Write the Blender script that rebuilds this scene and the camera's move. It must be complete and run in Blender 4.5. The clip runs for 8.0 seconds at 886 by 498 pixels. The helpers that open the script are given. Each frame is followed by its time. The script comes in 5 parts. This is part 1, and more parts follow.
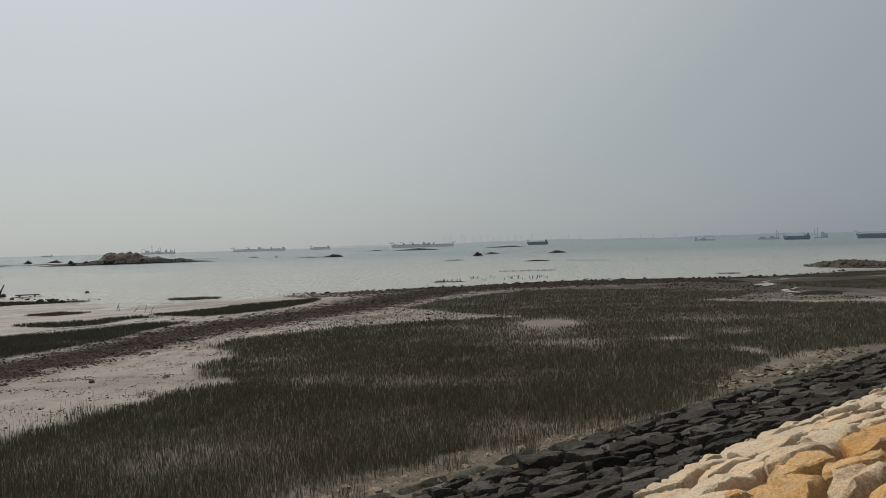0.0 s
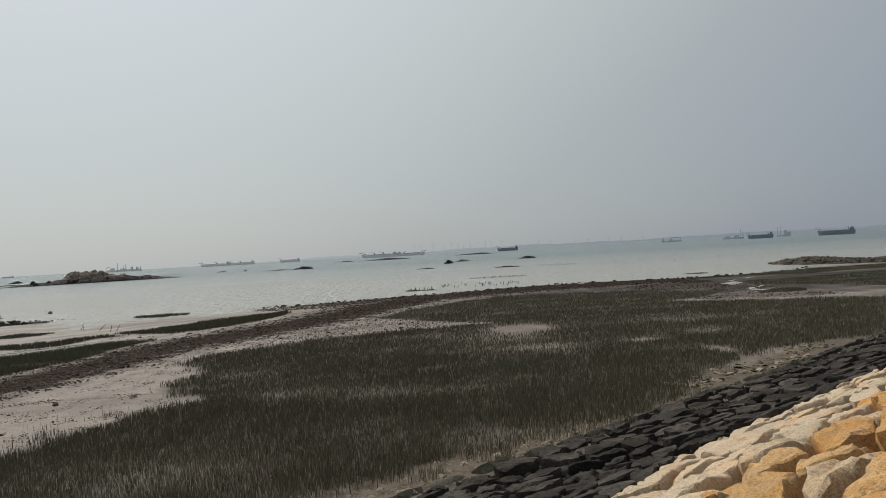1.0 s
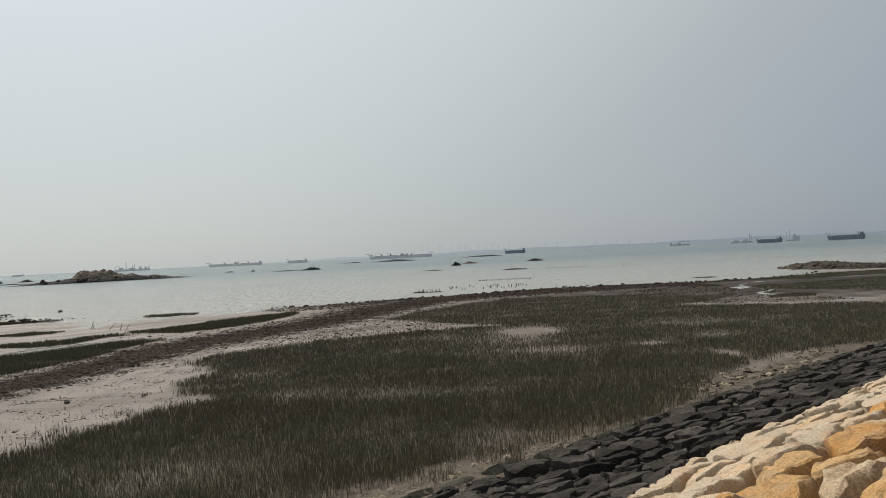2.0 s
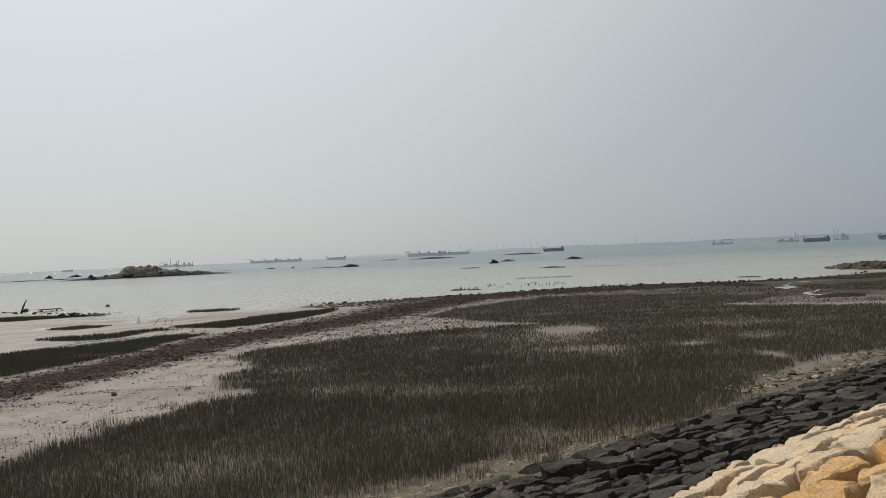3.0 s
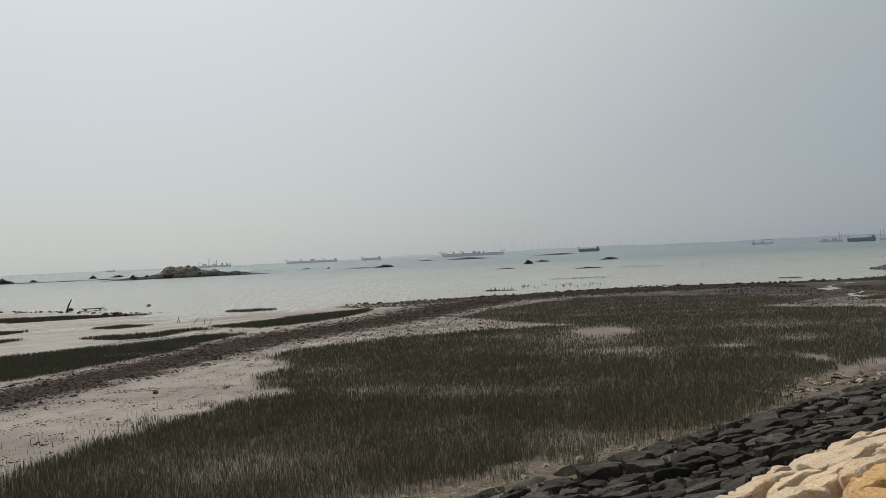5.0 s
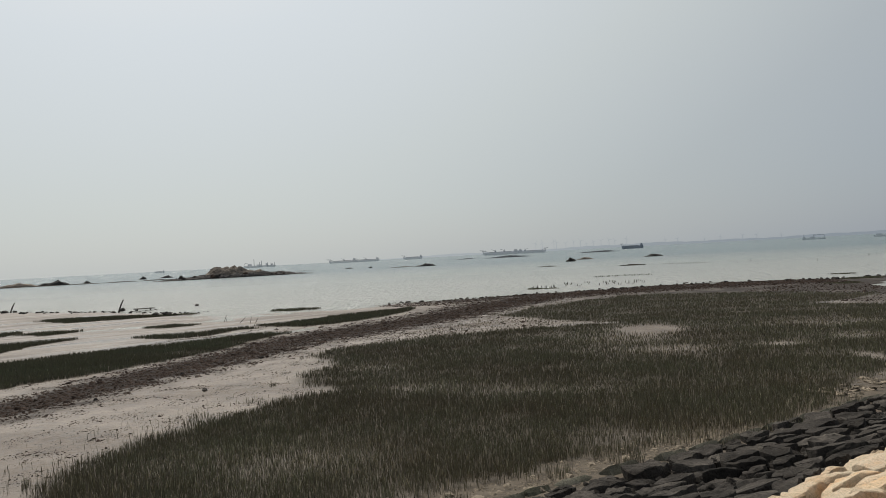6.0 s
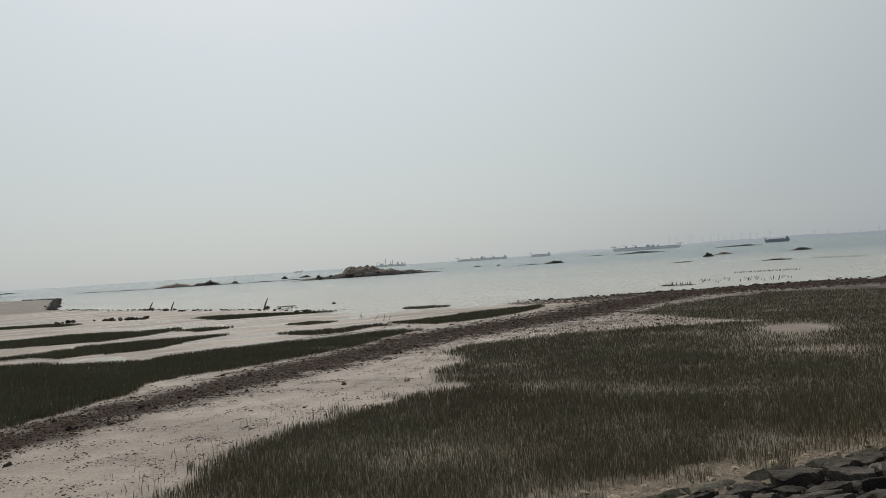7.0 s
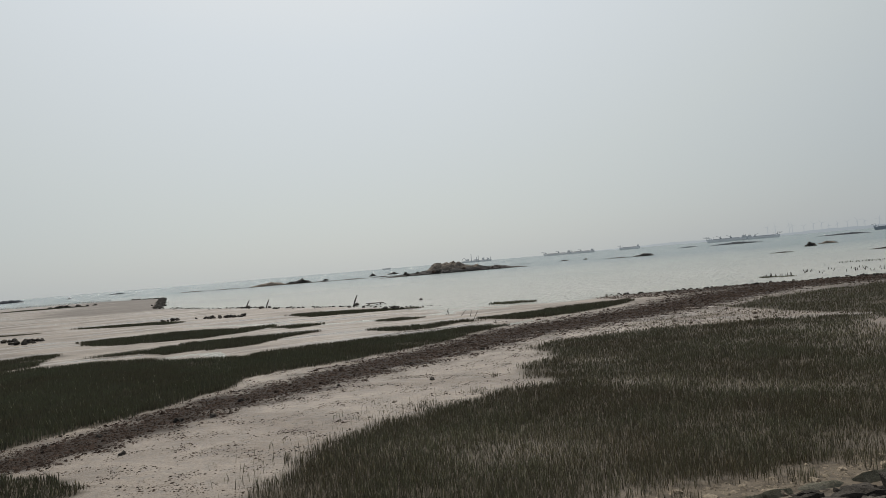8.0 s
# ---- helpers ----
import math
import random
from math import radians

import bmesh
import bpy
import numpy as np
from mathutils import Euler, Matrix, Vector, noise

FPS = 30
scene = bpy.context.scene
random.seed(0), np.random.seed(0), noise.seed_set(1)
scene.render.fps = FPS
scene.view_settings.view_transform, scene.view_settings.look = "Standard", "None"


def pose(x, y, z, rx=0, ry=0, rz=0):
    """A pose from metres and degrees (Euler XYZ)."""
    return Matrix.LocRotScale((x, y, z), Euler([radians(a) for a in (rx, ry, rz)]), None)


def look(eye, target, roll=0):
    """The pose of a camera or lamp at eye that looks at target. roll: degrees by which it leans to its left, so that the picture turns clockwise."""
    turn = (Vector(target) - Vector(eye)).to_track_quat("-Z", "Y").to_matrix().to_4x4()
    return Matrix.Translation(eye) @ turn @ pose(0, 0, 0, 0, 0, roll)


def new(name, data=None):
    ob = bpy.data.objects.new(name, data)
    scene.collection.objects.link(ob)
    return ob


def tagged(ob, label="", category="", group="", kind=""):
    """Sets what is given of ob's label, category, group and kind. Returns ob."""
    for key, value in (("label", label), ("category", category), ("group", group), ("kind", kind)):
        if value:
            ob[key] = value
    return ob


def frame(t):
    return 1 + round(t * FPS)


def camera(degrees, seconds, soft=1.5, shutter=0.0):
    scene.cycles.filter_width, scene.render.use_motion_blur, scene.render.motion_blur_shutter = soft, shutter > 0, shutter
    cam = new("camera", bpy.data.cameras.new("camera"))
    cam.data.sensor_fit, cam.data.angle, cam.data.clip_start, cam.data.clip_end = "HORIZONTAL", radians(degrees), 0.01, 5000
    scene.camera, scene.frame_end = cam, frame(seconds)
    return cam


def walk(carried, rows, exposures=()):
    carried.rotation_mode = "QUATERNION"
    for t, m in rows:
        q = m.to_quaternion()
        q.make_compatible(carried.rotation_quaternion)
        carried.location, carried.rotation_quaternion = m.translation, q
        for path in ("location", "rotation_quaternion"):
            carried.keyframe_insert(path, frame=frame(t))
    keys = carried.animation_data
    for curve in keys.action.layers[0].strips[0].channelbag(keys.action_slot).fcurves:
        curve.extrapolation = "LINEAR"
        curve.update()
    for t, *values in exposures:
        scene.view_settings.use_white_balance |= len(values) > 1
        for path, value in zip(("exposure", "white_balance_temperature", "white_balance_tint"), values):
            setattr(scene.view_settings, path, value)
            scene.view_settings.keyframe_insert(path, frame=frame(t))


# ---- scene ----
cam = camera(63.92, 8.0, soft=0.55)
PATH = [
    (0, look((0.062, -0.041, 5.999), (-0.014, 99.956, 5.353), -1.551)),
    (0.5, look((0.119, 0.057, 6.011), (1.222, 100.051, 6.122), -2.847)),
    (1, look((0.103, 0.093, 5.988), (4.192, 100.008, 6.348), -3.222)),
    (1.2, look((0.107, 0.091, 5.985), (4.016, 100.014, 6.439), -2.994)),
    (2.3, look((-0.051, -0.008, 5.994), (2.040, 99.967, 6.726), -2.630)),
    (2.5, look((-0.006, 0.011, 5.997), (0.542, 100.007, 6.657), -2.642)),
    (3, look((-0.020, -0.010, 6.000), (-2.280, 99.963, 6.590), -2.504)),
    (3.5, look((-0.001, 0.000, 6.000), (-2.526, 99.967, 6.569), -2.394)),
    (4, look((-0.019, -0.021, 6.002), (-3.153, 99.928, 6.623), -2.313)),
    (4.5, look((-0.021, -0.044, 6.010), (-4.670, 99.845, 6.752), -2.411)),
    (4.7, look((-0.030, -0.071, 6.019), (-5.671, 99.767, 6.805), -2.485)),
    (5.8, look((-0.020, -0.052, 6.027), (-11.308, 99.304, 7.004), -2.834)),
    (6, look((-0.057, -0.107, 6.023), (-12.897, 99.061, 6.958), -3.044)),
    (6.5, look((-0.097, -0.165, 6.016), (-19.264, 97.974, 7.122), -3.365)),
    (6.7, look((-0.049, -0.260, 5.988), (-22.985, 97.066, 7.287), -3.425)),
    (7, look((-0.093, -0.288, 6.014), (-30.372, 95.003, 7.713), -3.815)),
    (7.2, look((-0.106, -0.343, 6.033), (-36.605, 92.734, 8.136), -3.876)),
    (7.3, look((-0.106, -0.367, 6.039), (-38.857, 91.792, 8.290), -3.937)),
    (7.5, look((-0.035, -0.380, 6.046), (-41.160, 90.741, 8.429), -4.318)),
    (8, look((-0.049, -0.330, 6.022), (-41.546, 90.632, 7.992), -4.816)),
]
# Exposure drifts a little as the phone settles.
walk(cam, PATH, exposures=[(0.0, -0.24), (1.0, -0.16), (2.5, 0.0), (3.5, -0.04), (4.5, -0.09), (6.0, -0.04), (8.0, -0.06)])

# ---- world and sun ----
SUN_AZ, SUN_EL = 32.0, 52.0        # degrees to the left of +y, and above the horizon
world = bpy.data.worlds.new("world")
scene.world = world
world.use_nodes = True
wn, wl = world.node_tree.nodes, world.node_tree.links
sky = wn.new("ShaderNodeTexSky")
sky.sky_type, sky.sun_disc = "NISHITA", False
sky.sun_elevation, sky.sun_rotation = radians(SUN_EL), radians(-SUN_AZ)
sky.air_density, sky.dust_density, sky.ozone_density = 1.0, 1.5, 1.0
# Thick sea haze scatters the sunlight: the sky brightens evenly towards the sun all round.
ray_way = wn.new("ShaderNodeTexCoord").outputs["Generated"]
toward = wn.new("ShaderNodeVectorMath")
toward.operation = "DOT_PRODUCT"
toward.inputs[1].default_value = (-math.sin(radians(SUN_AZ)) * math.cos(radians(SUN_EL)), math.cos(radians(SUN_AZ)) * math.cos(radians(SUN_EL)), math.sin(radians(SUN_EL)))
wl.new(ray_way, toward.inputs[0])
unit = wn.new("ShaderNodeMapRange")
unit.inputs["From Min"].default_value = -1.0
wl.new(toward.outputs["Value"], unit.inputs["Value"])
haze = wn.new("ShaderNodeValToRGB")
glow = haze.color_ramp.elements
for k, (p, c) in enumerate([(0.0, (0.20, 0.23, 0.28)), (0.5, (0.26, 0.295, 0.35)), (0.645, (0.322, 0.364, 0.418)), (0.765, (0.472, 0.508, 0.522)), (0.84, (0.622, 0.66, 0.652)), (0.91, (0.742, 0.788, 0.808)), (1.0, (1.0, 1.0, 0.98))]):
    el = glow[k] if k < 2 else glow.new(p)
    el.position, el.color = p, (*c, 1.0)
wl.new(unit.outputs[0], haze.inputs[0])
dim = wn.new("ShaderNodeVectorMath")
dim.operation = "SCALE"
dim.inputs["Scale"].default_value = 0.07
wl.new(sky.outputs[0], dim.inputs[0])
blend = wn.new("ShaderNodeMix")
blend.data_type = "RGBA"
blend.inputs["Factor"].default_value = 0.85
wl.new(dim.outputs[0], blend.inputs["A"])
wl.new(haze.outputs[0], blend.inputs["B"])
wl.new(blend.outputs["Result"], wn["Background"].inputs[0])
wn["Background"].inputs[1].default_value = 1.0

sun = new("sun", bpy.data.lights.new("sun", "SUN"))
sun.data.energy, sun.data.angle, sun.data.color = 2.9, radians(0.8), (1.0, 0.95, 0.87)
to_sun = Vector((-math.sin(radians(SUN_AZ)) * math.cos(radians(SUN_EL)), math.cos(radians(SUN_AZ)) * math.cos(radians(SUN_EL)), math.sin(radians(SUN_EL))))
sun.matrix_world = look(to_sun * 50, (0, 0, 0))


# ---- materials ----
def nodes_of(name):
    m = bpy.data.materials.new(name)
    m.use_nodes = True
    return m, m.node_tree.nodes, m.node_tree.links, m.node_tree.nodes["Principled BSDF"]


def noise_at(n, l, vec, scale, detail=5.0, rough=0.6):
    t = n.new("ShaderNodeTexNoise")
    t.inputs["Scale"].default_value, t.inputs["Detail"].default_value, t.inputs["Roughness"].default_value = scale, detail, rough
    l.new(vec, t.inputs["Vector"])
    return t.outputs["Fac"]


def ramp(n, l, fac, stops):
    r = n.new("ShaderNodeValToRGB")
    e = r.color_ramp.elements
    while len(e) < len(stops):
        e.new(0.5)
    for el, (p, c) in zip(e, stops):
        el.position, el.color = p, (*c, 1.0) if len(c) == 3 else c
    l.new(fac, r.inputs[0])
    return r.outputs[0]


def mixed(n, l, fac, a, b, how="MIX"):
    m = n.new("ShaderNodeMix")
    m.data_type, m.blend_type = "RGBA", how
    for sock, v in ((m.inputs["Factor"], fac), (m.inputs["A"], a), (m.inputs["B"], b)):
        if isinstance(v, (int, float)):
            sock.default_value = v
        elif isinstance(v, tuple):
            sock.default_value = (*v, 1.0)
        else:
            l.new(v, sock)
    return m.outputs["Result"]


def maths(n, l, op, a, b=0.0):
    m = n.new("ShaderNodeMath")
    m.operation = op
    for sock, v in zip(m.inputs, (a, b)):
        if isinstance(v, (int, float)):
            sock.default_value = v
        else:
            l.new(v, sock)
    return m.outputs[0]


def bumped(n, l, bsdf, height, strength, distance):
    b = n.new("ShaderNodeBump")
    b.inputs["Strength"].default_value, b.inputs["Distance"].default_value = strength, distance
    l.new(height, b.inputs["Height"])
    l.new(b.outputs[0], bsdf.inputs["Normal"])


def surface(name, stops, scale, fine, rough, bump, distance=0.02, spread=0.0, tint_stops=None, speck=0.6, gloss=0.3, blotch=0.55, lump=0.0, loose=False, tinted=0.62):
    """A natural surface: colour by broad noise, grain by fine noise; spread shifts whole objects lighter or darker."""
    m, n, l, bsdf = nodes_of(name)
    pos = n.new("ShaderNodeNewGeometry").outputs["Position"]
    broad, grain, mid = noise_at(n, l, pos, scale, 6), noise_at(n, l, pos, fine, 8, 0.7), noise_at(n, l, pos, fine * 0.28, 6, 0.65)
    col = ramp(n, l, broad, stops)
    info = n.new("ShaderNodeNewGeometry").outputs["Random Per Island"] if loose else n.new("ShaderNodeObjectInfo").outputs["Random"]
    if tint_stops:
        col = mixed(n, l, tinted, col, ramp(n, l, info, tint_stops))
    col = mixed(n, l, speck, col, ramp(n, l, grain, [(0.36, (0.35, 0.33, 0.31)), (0.5, (1, 1, 1)), (0.64, (1.3, 1.26, 1.2))]), "MULTIPLY")
    col = mixed(n, l, blotch, col, ramp(n, l, mid, [(0.36, (0.5, 0.52, 0.50)), (0.5, (1, 1, 1)), (0.66, (1.12, 1.1, 1.06))]), "MULTIPLY")
    if spread:
        v = maths(n, l, "ADD", maths(n, l, "MULTIPLY", info, spread), 1.0 - spread / 2)
        comb = n.new("ShaderNodeCombineColor")
        for i in range(3):
            l.new(v, comb.inputs[i])
        col = mixed(n, l, 1.0, col, comb.outputs[0], "MULTIPLY")
    l.new(col, bsdf.inputs["Base Color"])
    l.new(maths(n, l, "ADD", maths(n, l, "MULTIPLY", grain, 0.25), rough - 0.12), bsdf.inputs["Roughness"])
    relief = maths(n, l, "ADD", maths(n, l, "MULTIPLY", mid, 1.4), maths(n, l, "MULTIPLY", grain, 0.6))
    if lump:
        worn = noise_at(n, l, pos, fine * 0.075, 4, 0.6)
        relief = maths(n, l, "ADD", relief, maths(n, l, "MULTIPLY", worn, lump))
    bumped(n, l, bsdf, relief, bump, distance)
    bsdf.inputs["Specular IOR Level"].default_value = gloss
    return m


GRANITE = surface("tan_granite", [(0.32, (0.504, 0.252, 0.077)), (0.48, (0.645, 0.401, 0.179)), (0.62, (0.444, 0.317, 0.189)), (0.74, (0.605, 0.336, 0.120))], 2.3, 90, 0.9, 0.6, 0.05, 0.3,
                  [(0.0, (0.665, 0.429, 0.214)), (0.3, (0.605, 0.336, 0.120)), (0.6, (0.504, 0.345, 0.189)), (1.0, (0.645, 0.355, 0.111))], speck=0.8, blotch=0.75, lump=3.0, tinted=0.4)
RUSTY_GRANITE = surface("rust_stained_granite", [(0.32, (0.524, 0.242, 0.066)), (0.5, (0.612, 0.346, 0.130)), (0.68, (0.454, 0.294, 0.168))], 2.0, 90, 0.9, 0.6, 0.05, 0.2, speck=0.75, blotch=0.7, lump=3.0)
GREY_GRANITE = surface("speckled_grey_granite", [(0.32, (0.518, 0.372, 0.227)), (0.5, (0.635, 0.491, 0.330)), (0.66, (0.423, 0.284, 0.165))], 2.6, 70, 0.9, 0.6, 0.05, 0.2, speck=0.9, blotch=0.6, lump=3.0)
PALE_GRANITE = surface("bleached_granite", [(0.32, (0.606, 0.354, 0.158)), (0.46, (0.617, 0.469, 0.323)), (0.58, (0.617, 0.526, 0.390)), (0.7, (0.477, 0.354, 0.248))], 1.7, 90, 0.9, 0.6, 0.05, 0.25,
                       [(0.0, (0.617, 0.517, 0.375)), (0.5, (0.617, 0.460, 0.308)), (0.8, (0.533, 0.427, 0.323)), (1.0, (0.617, 0.411, 0.225))], speck=0.65, blotch=0.65, lump=3.0, tinted=0.4)
DARK_STONE = surface("weedy_dark_stone", [(0.3, (0.034, 0.030, 0.026)), (0.55, (0.067, 0.059, 0.052)), (0.8, (0.138, 0.121, 0.101))], 1.6, 18, 0.95, 1.0, 0.08, 0.9, gloss=0.10, lump=1.5)
KERB_STONE = surface("algae_stained_kerb_stone", [(0.3, (0.085, 0.082, 0.058)), (0.6, (0.19, 0.175, 0.135))], 1.1, 24, 0.92, 0.8, 0.03, 0.5, gloss=0.12, lump=1.0)
PALE_STONE = surface("pale_rubble", [(0.3, (0.101, 0.084, 0.064)), (0.6, (0.284, 0.235, 0.177))], 2.0, 20, 0.9, 0.6, 0.03, 0.9, gloss=0.12)
GRAVEL = surface("shingle", [(0.3, (0.023, 0.016, 0.013)), (0.6, (0.048, 0.034, 0.027)), (0.8, (0.095, 0.069, 0.056))], 2.5, 20, 0.92, 0.5, 0.02, 1.3, gloss=0.04, loose=True)
ISLE_ROCK = surface("island_rock", [(0.3, (0.130, 0.104, 0.083)), (0.5, (0.216, 0.176, 0.140)), (0.7, (0.108, 0.097, 0.086))], 0.12, 0.9, 0.9, 1.0, 0.8, 0.2, speck=0.6)
FAR_REEF = surface("grey_reef", [(0.3, (0.05, 0.055, 0.062)), (0.6, (0.085, 0.09, 0.10))], 0.1, 0.8, 0.95, 0.8, 0.5, 0.2, gloss=0.05)
TIDE_ROCK = surface("tidal_rock", [(0.3, (0.032, 0.029, 0.027)), (0.6, (0.062, 0.055, 0.05))], 0.2, 1.2, 0.85, 1.0, 0.5, 0.4)
CORE = surface("packed_rubble", [(0.3, (0.035, 0.03, 0.027)), (0.7, (0.07, 0.06, 0.05))], 1.0, 12, 0.9, 0.8)
# Near-black base colour holds the shade of the bank's turned-away face.
SHADED_MUD = surface("shade_black_eroded_mud", [(0.3, (0.010, 0.009, 0.008)), (0.6, (0.026, 0.023, 0.020))], 0.4, 3, 0.95, 1.0, 0.3, 0.4, gloss=0.05)
JETTY_ROCK = surface("loose_jetty_rock", [(0.3, (0.045, 0.037, 0.030)), (0.6, (0.115, 0.096, 0.078)), (0.8, (0.17, 0.145, 0.12))], 0.9, 8, 0.92, 0.8, 0.05, 1.2, gloss=0.06, loose=True)
CONCRETE = surface("concrete", [(0.3, (0.34, 0.33, 0.31)), (0.7, (0.45, 0.43, 0.40))], 0.8, 14, 0.85, 0.3)
WOOD = surface("sea_worn_wood", [(0.3, (0.035, 0.028, 0.022)), (0.7, (0.08, 0.065, 0.05))], 3.0, 30, 0.85, 0.6)
SCRUB = surface("island_scrub", [(0.3, (0.05, 0.055, 0.03)), (0.7, (0.10, 0.09, 0.055))], 0.6, 4, 0.95, 1.0, 0.2)


def grass_material(name, stops):
    m, n, l, bsdf = nodes_of(name)
    a = n.new("ShaderNodeAttribute")
    a.attribute_name = "tint"
    pos = n.new("ShaderNodeNewGeometry").outputs["Position"]
    col = ramp(n, l, a.outputs["Fac"], stops)
    patch = ramp(n, l, noise_at(n, l, pos, 0.16, 4), [(0.38, (0.97, 0.92, 0.80)), (0.6, (1.0, 1.05, 0.90))])
    l.new(mixed(n, l, 1.0, col, patch, "MULTIPLY"), bsdf.inputs["Base Color"])
    bsdf.inputs["Roughness"].default_value = 0.75
    return m


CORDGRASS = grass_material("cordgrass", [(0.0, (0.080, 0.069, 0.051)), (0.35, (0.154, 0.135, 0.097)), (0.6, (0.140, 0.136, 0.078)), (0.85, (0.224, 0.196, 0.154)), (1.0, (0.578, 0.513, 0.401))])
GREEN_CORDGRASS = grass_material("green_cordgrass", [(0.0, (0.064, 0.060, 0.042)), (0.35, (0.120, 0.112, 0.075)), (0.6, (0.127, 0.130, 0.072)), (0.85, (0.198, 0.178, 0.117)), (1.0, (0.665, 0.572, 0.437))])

# Mud: pale silt where it lies bare, darker where shingle covers it, under grass stands and at the toe.
MUD, n, l, bsdf = nodes_of("tidal_mud")
pos = n.new("ShaderNodeNewGeometry").outputs["Position"]
grain, broad, lumps = noise_at(n, l, pos, 9, 8, 0.7), noise_at(n, l, pos, 0.5, 5), noise_at(n, l, pos, 2.4, 6)
col = ramp(n, l, broad, [(0.3, (0.142, 0.112, 0.086)), (0.55, (0.212, 0.173, 0.136)), (0.75, (0.27, 0.223, 0.177))])
col = mixed(n, l, 0.55, col, ramp(n, l, lumps, [(0.36, (0.4, 0.37, 0.34)), (0.5, (1, 1, 1))]), "MULTIPLY")
col = mixed(n, l, 0.6, col, ramp(n, l, grain, [(0.38, (0.4, 0.37, 0.34)), (0.48, (1, 1, 1))]), "MULTIPLY")
wide = n.new("ShaderNodeMapping")
wide.inputs["Scale"].default_value, wide.inputs["Rotation"].default_value = (0.5, 1.3, 1.0), (0, 0, -0.5)
l.new(pos, wide.inputs["Vector"])
col = mixed(n, l, 0.8, col, ramp(n, l, noise_at(n, l, wide.outputs[0], 0.12, 6, 0.62), [(0.40, (0.52, 0.44, 0.36)), (0.50, (0.92, 0.90, 0.88)), (0.62, (1.1, 1.1, 1.1))]), "MULTIPLY")
col = mixed(n, l, 0.7, col, ramp(n, l, noise_at(n, l, pos, 26, 4, 0.7), [(0.36, (0.30, 0.27, 0.24)), (0.46, (1, 1, 1))]), "MULTIPLY")
# Dark shingle colour, deepened further for the shadows between pebbles.
stony = n.new("ShaderNodeAttribute")
stony.attribute_name = "stony"
col = mixed(n, l, stony.outputs["Fac"], col, ramp(n, l, grain, [(0.38, (0.010, 0.007, 0.0055)), (0.62, (0.036, 0.026, 0.021))]))
under = n.new("ShaderNodeAttribute")
under.attribute_name = "root"
col = mixed(n, l, under.outputs["Fac"], col, (0.075, 0.063, 0.049))
silt = n.new("ShaderNodeAttribute")
silt.attribute_name = "silt"
col = mixed(n, l, silt.outputs["Fac"], col, ramp(n, l, lumps, [(0.35, (0.066, 0.054, 0.041)), (0.6, (0.145, 0.119, 0.091))]))
l.new(col, bsdf.inputs["Base Color"])
# Long films of water left by the tide lie in streaks along the flat.
tide_run = n.new("ShaderNodeMapping")
tide_run.vector_type = "TEXTURE"
tide_run.inputs["Rotation"].default_value, tide_run.inputs["Scale"].default_value = (0, 0, 0.74), (26, 4.5, 1)
l.new(pos, tide_run.inputs["Vector"])
film_of_water = ramp(n, l, noise_at(n, l, tide_run.outputs[0], 1.0, 4, 0.55), [(0.50, (0, 0, 0)), (0.64, (0.8, 0.8, 0.8))])
bare = maths(n, l, "SUBTRACT", 1.0, maths(n, l, "MAXIMUM", stony.outputs["Fac"], maths(n, l, "MAXIMUM", silt.outputs["Fac"], under.outputs["Fac"])))
soaked = n.new("ShaderNodeAttribute")
soaked.attribute_name = "soaked"
wet = maths(n, l, "MULTIPLY", maths(n, l, "MULTIPLY", film_of_water, bare), soaked.outputs["Fac"])
dull = maths(n, l, "ADD", maths(n, l, "MULTIPLY", lumps, 0.5), 0.34)
l.new(maths(n, l, "SUBTRACT", dull, maths(n, l, "MULTIPLY", wet, maths(n, l, "SUBTRACT", dull, 0.16))), bsdf.inputs["Roughness"])
relief = maths(n, l, "ADD", lumps, maths(n, l, "MULTIPLY", grain, 0.5))
bumped(n, l, bsdf, maths(n, l, "MULTIPLY", relief, maths(n, l, "SUBTRACT", 1.0, maths(n, l, "MULTIPLY", wet, 0.85))), 0.8, 0.08)
l.new(maths(n, l, "MULTIPLY", maths(n, l, "SUBTRACT", 1.02, maths(n, l, "MAXIMUM", stony.outputs["Fac"], maths(n, l, "MAXIMUM", silt.outputs["Fac"], under.outputs["Fac"]))), 0.36), bsdf.inputs["Specular IOR Level"])

# Turbid shallow sea with short wind ripples.
WATER, n, l, bsdf = nodes_of("turbid_sea_water")
geo = n.new("ShaderNodeNewGeometry").outputs["Position"]
mapping = n.new("ShaderNodeMapping")
mapping.inputs["Scale"].default_value = (0.55, 1.5, 1.0)
l.new(geo, mapping.inputs["Vector"])
swell, chop = noise_at(n, l, mapping.outputs[0], 0.22, 4), noise_at(n, l, mapping.outputs[0], 1.3, 5)
broad = noise_at(n, l, geo, 0.006, 4)
axes = n.new("ShaderNodeSeparateXYZ")
l.new(geo, axes.inputs[0])
deep = n.new("ShaderNodeMapRange")
deep.inputs["From Min"].default_value, deep.inputs["From Max"].default_value = 90.0, 420.0
l.new(axes.outputs["Y"], deep.inputs["Value"])
silty = ramp(n, l, broad, [(0.35, (0.305, 0.303, 0.265)), (0.65, (0.362, 0.356, 0.31))])
l.new(mixed(n, l, deep.outputs[0], silty, (0.12, 0.163, 0.168)), bsdf.inputs["Base Color"])
bsdf.inputs["Roughness"].default_value = 0.26
bsdf.inputs["IOR"].default_value = 1.33
stretch = n.new("ShaderNodeMapping")
stretch.inputs["Scale"].default_value = (0.8, 0.28, 1.0)
l.new(geo, stretch.inputs["Vector"])
wavelet = noise_at(n, l, stretch.outputs[0], 1.0, 3)
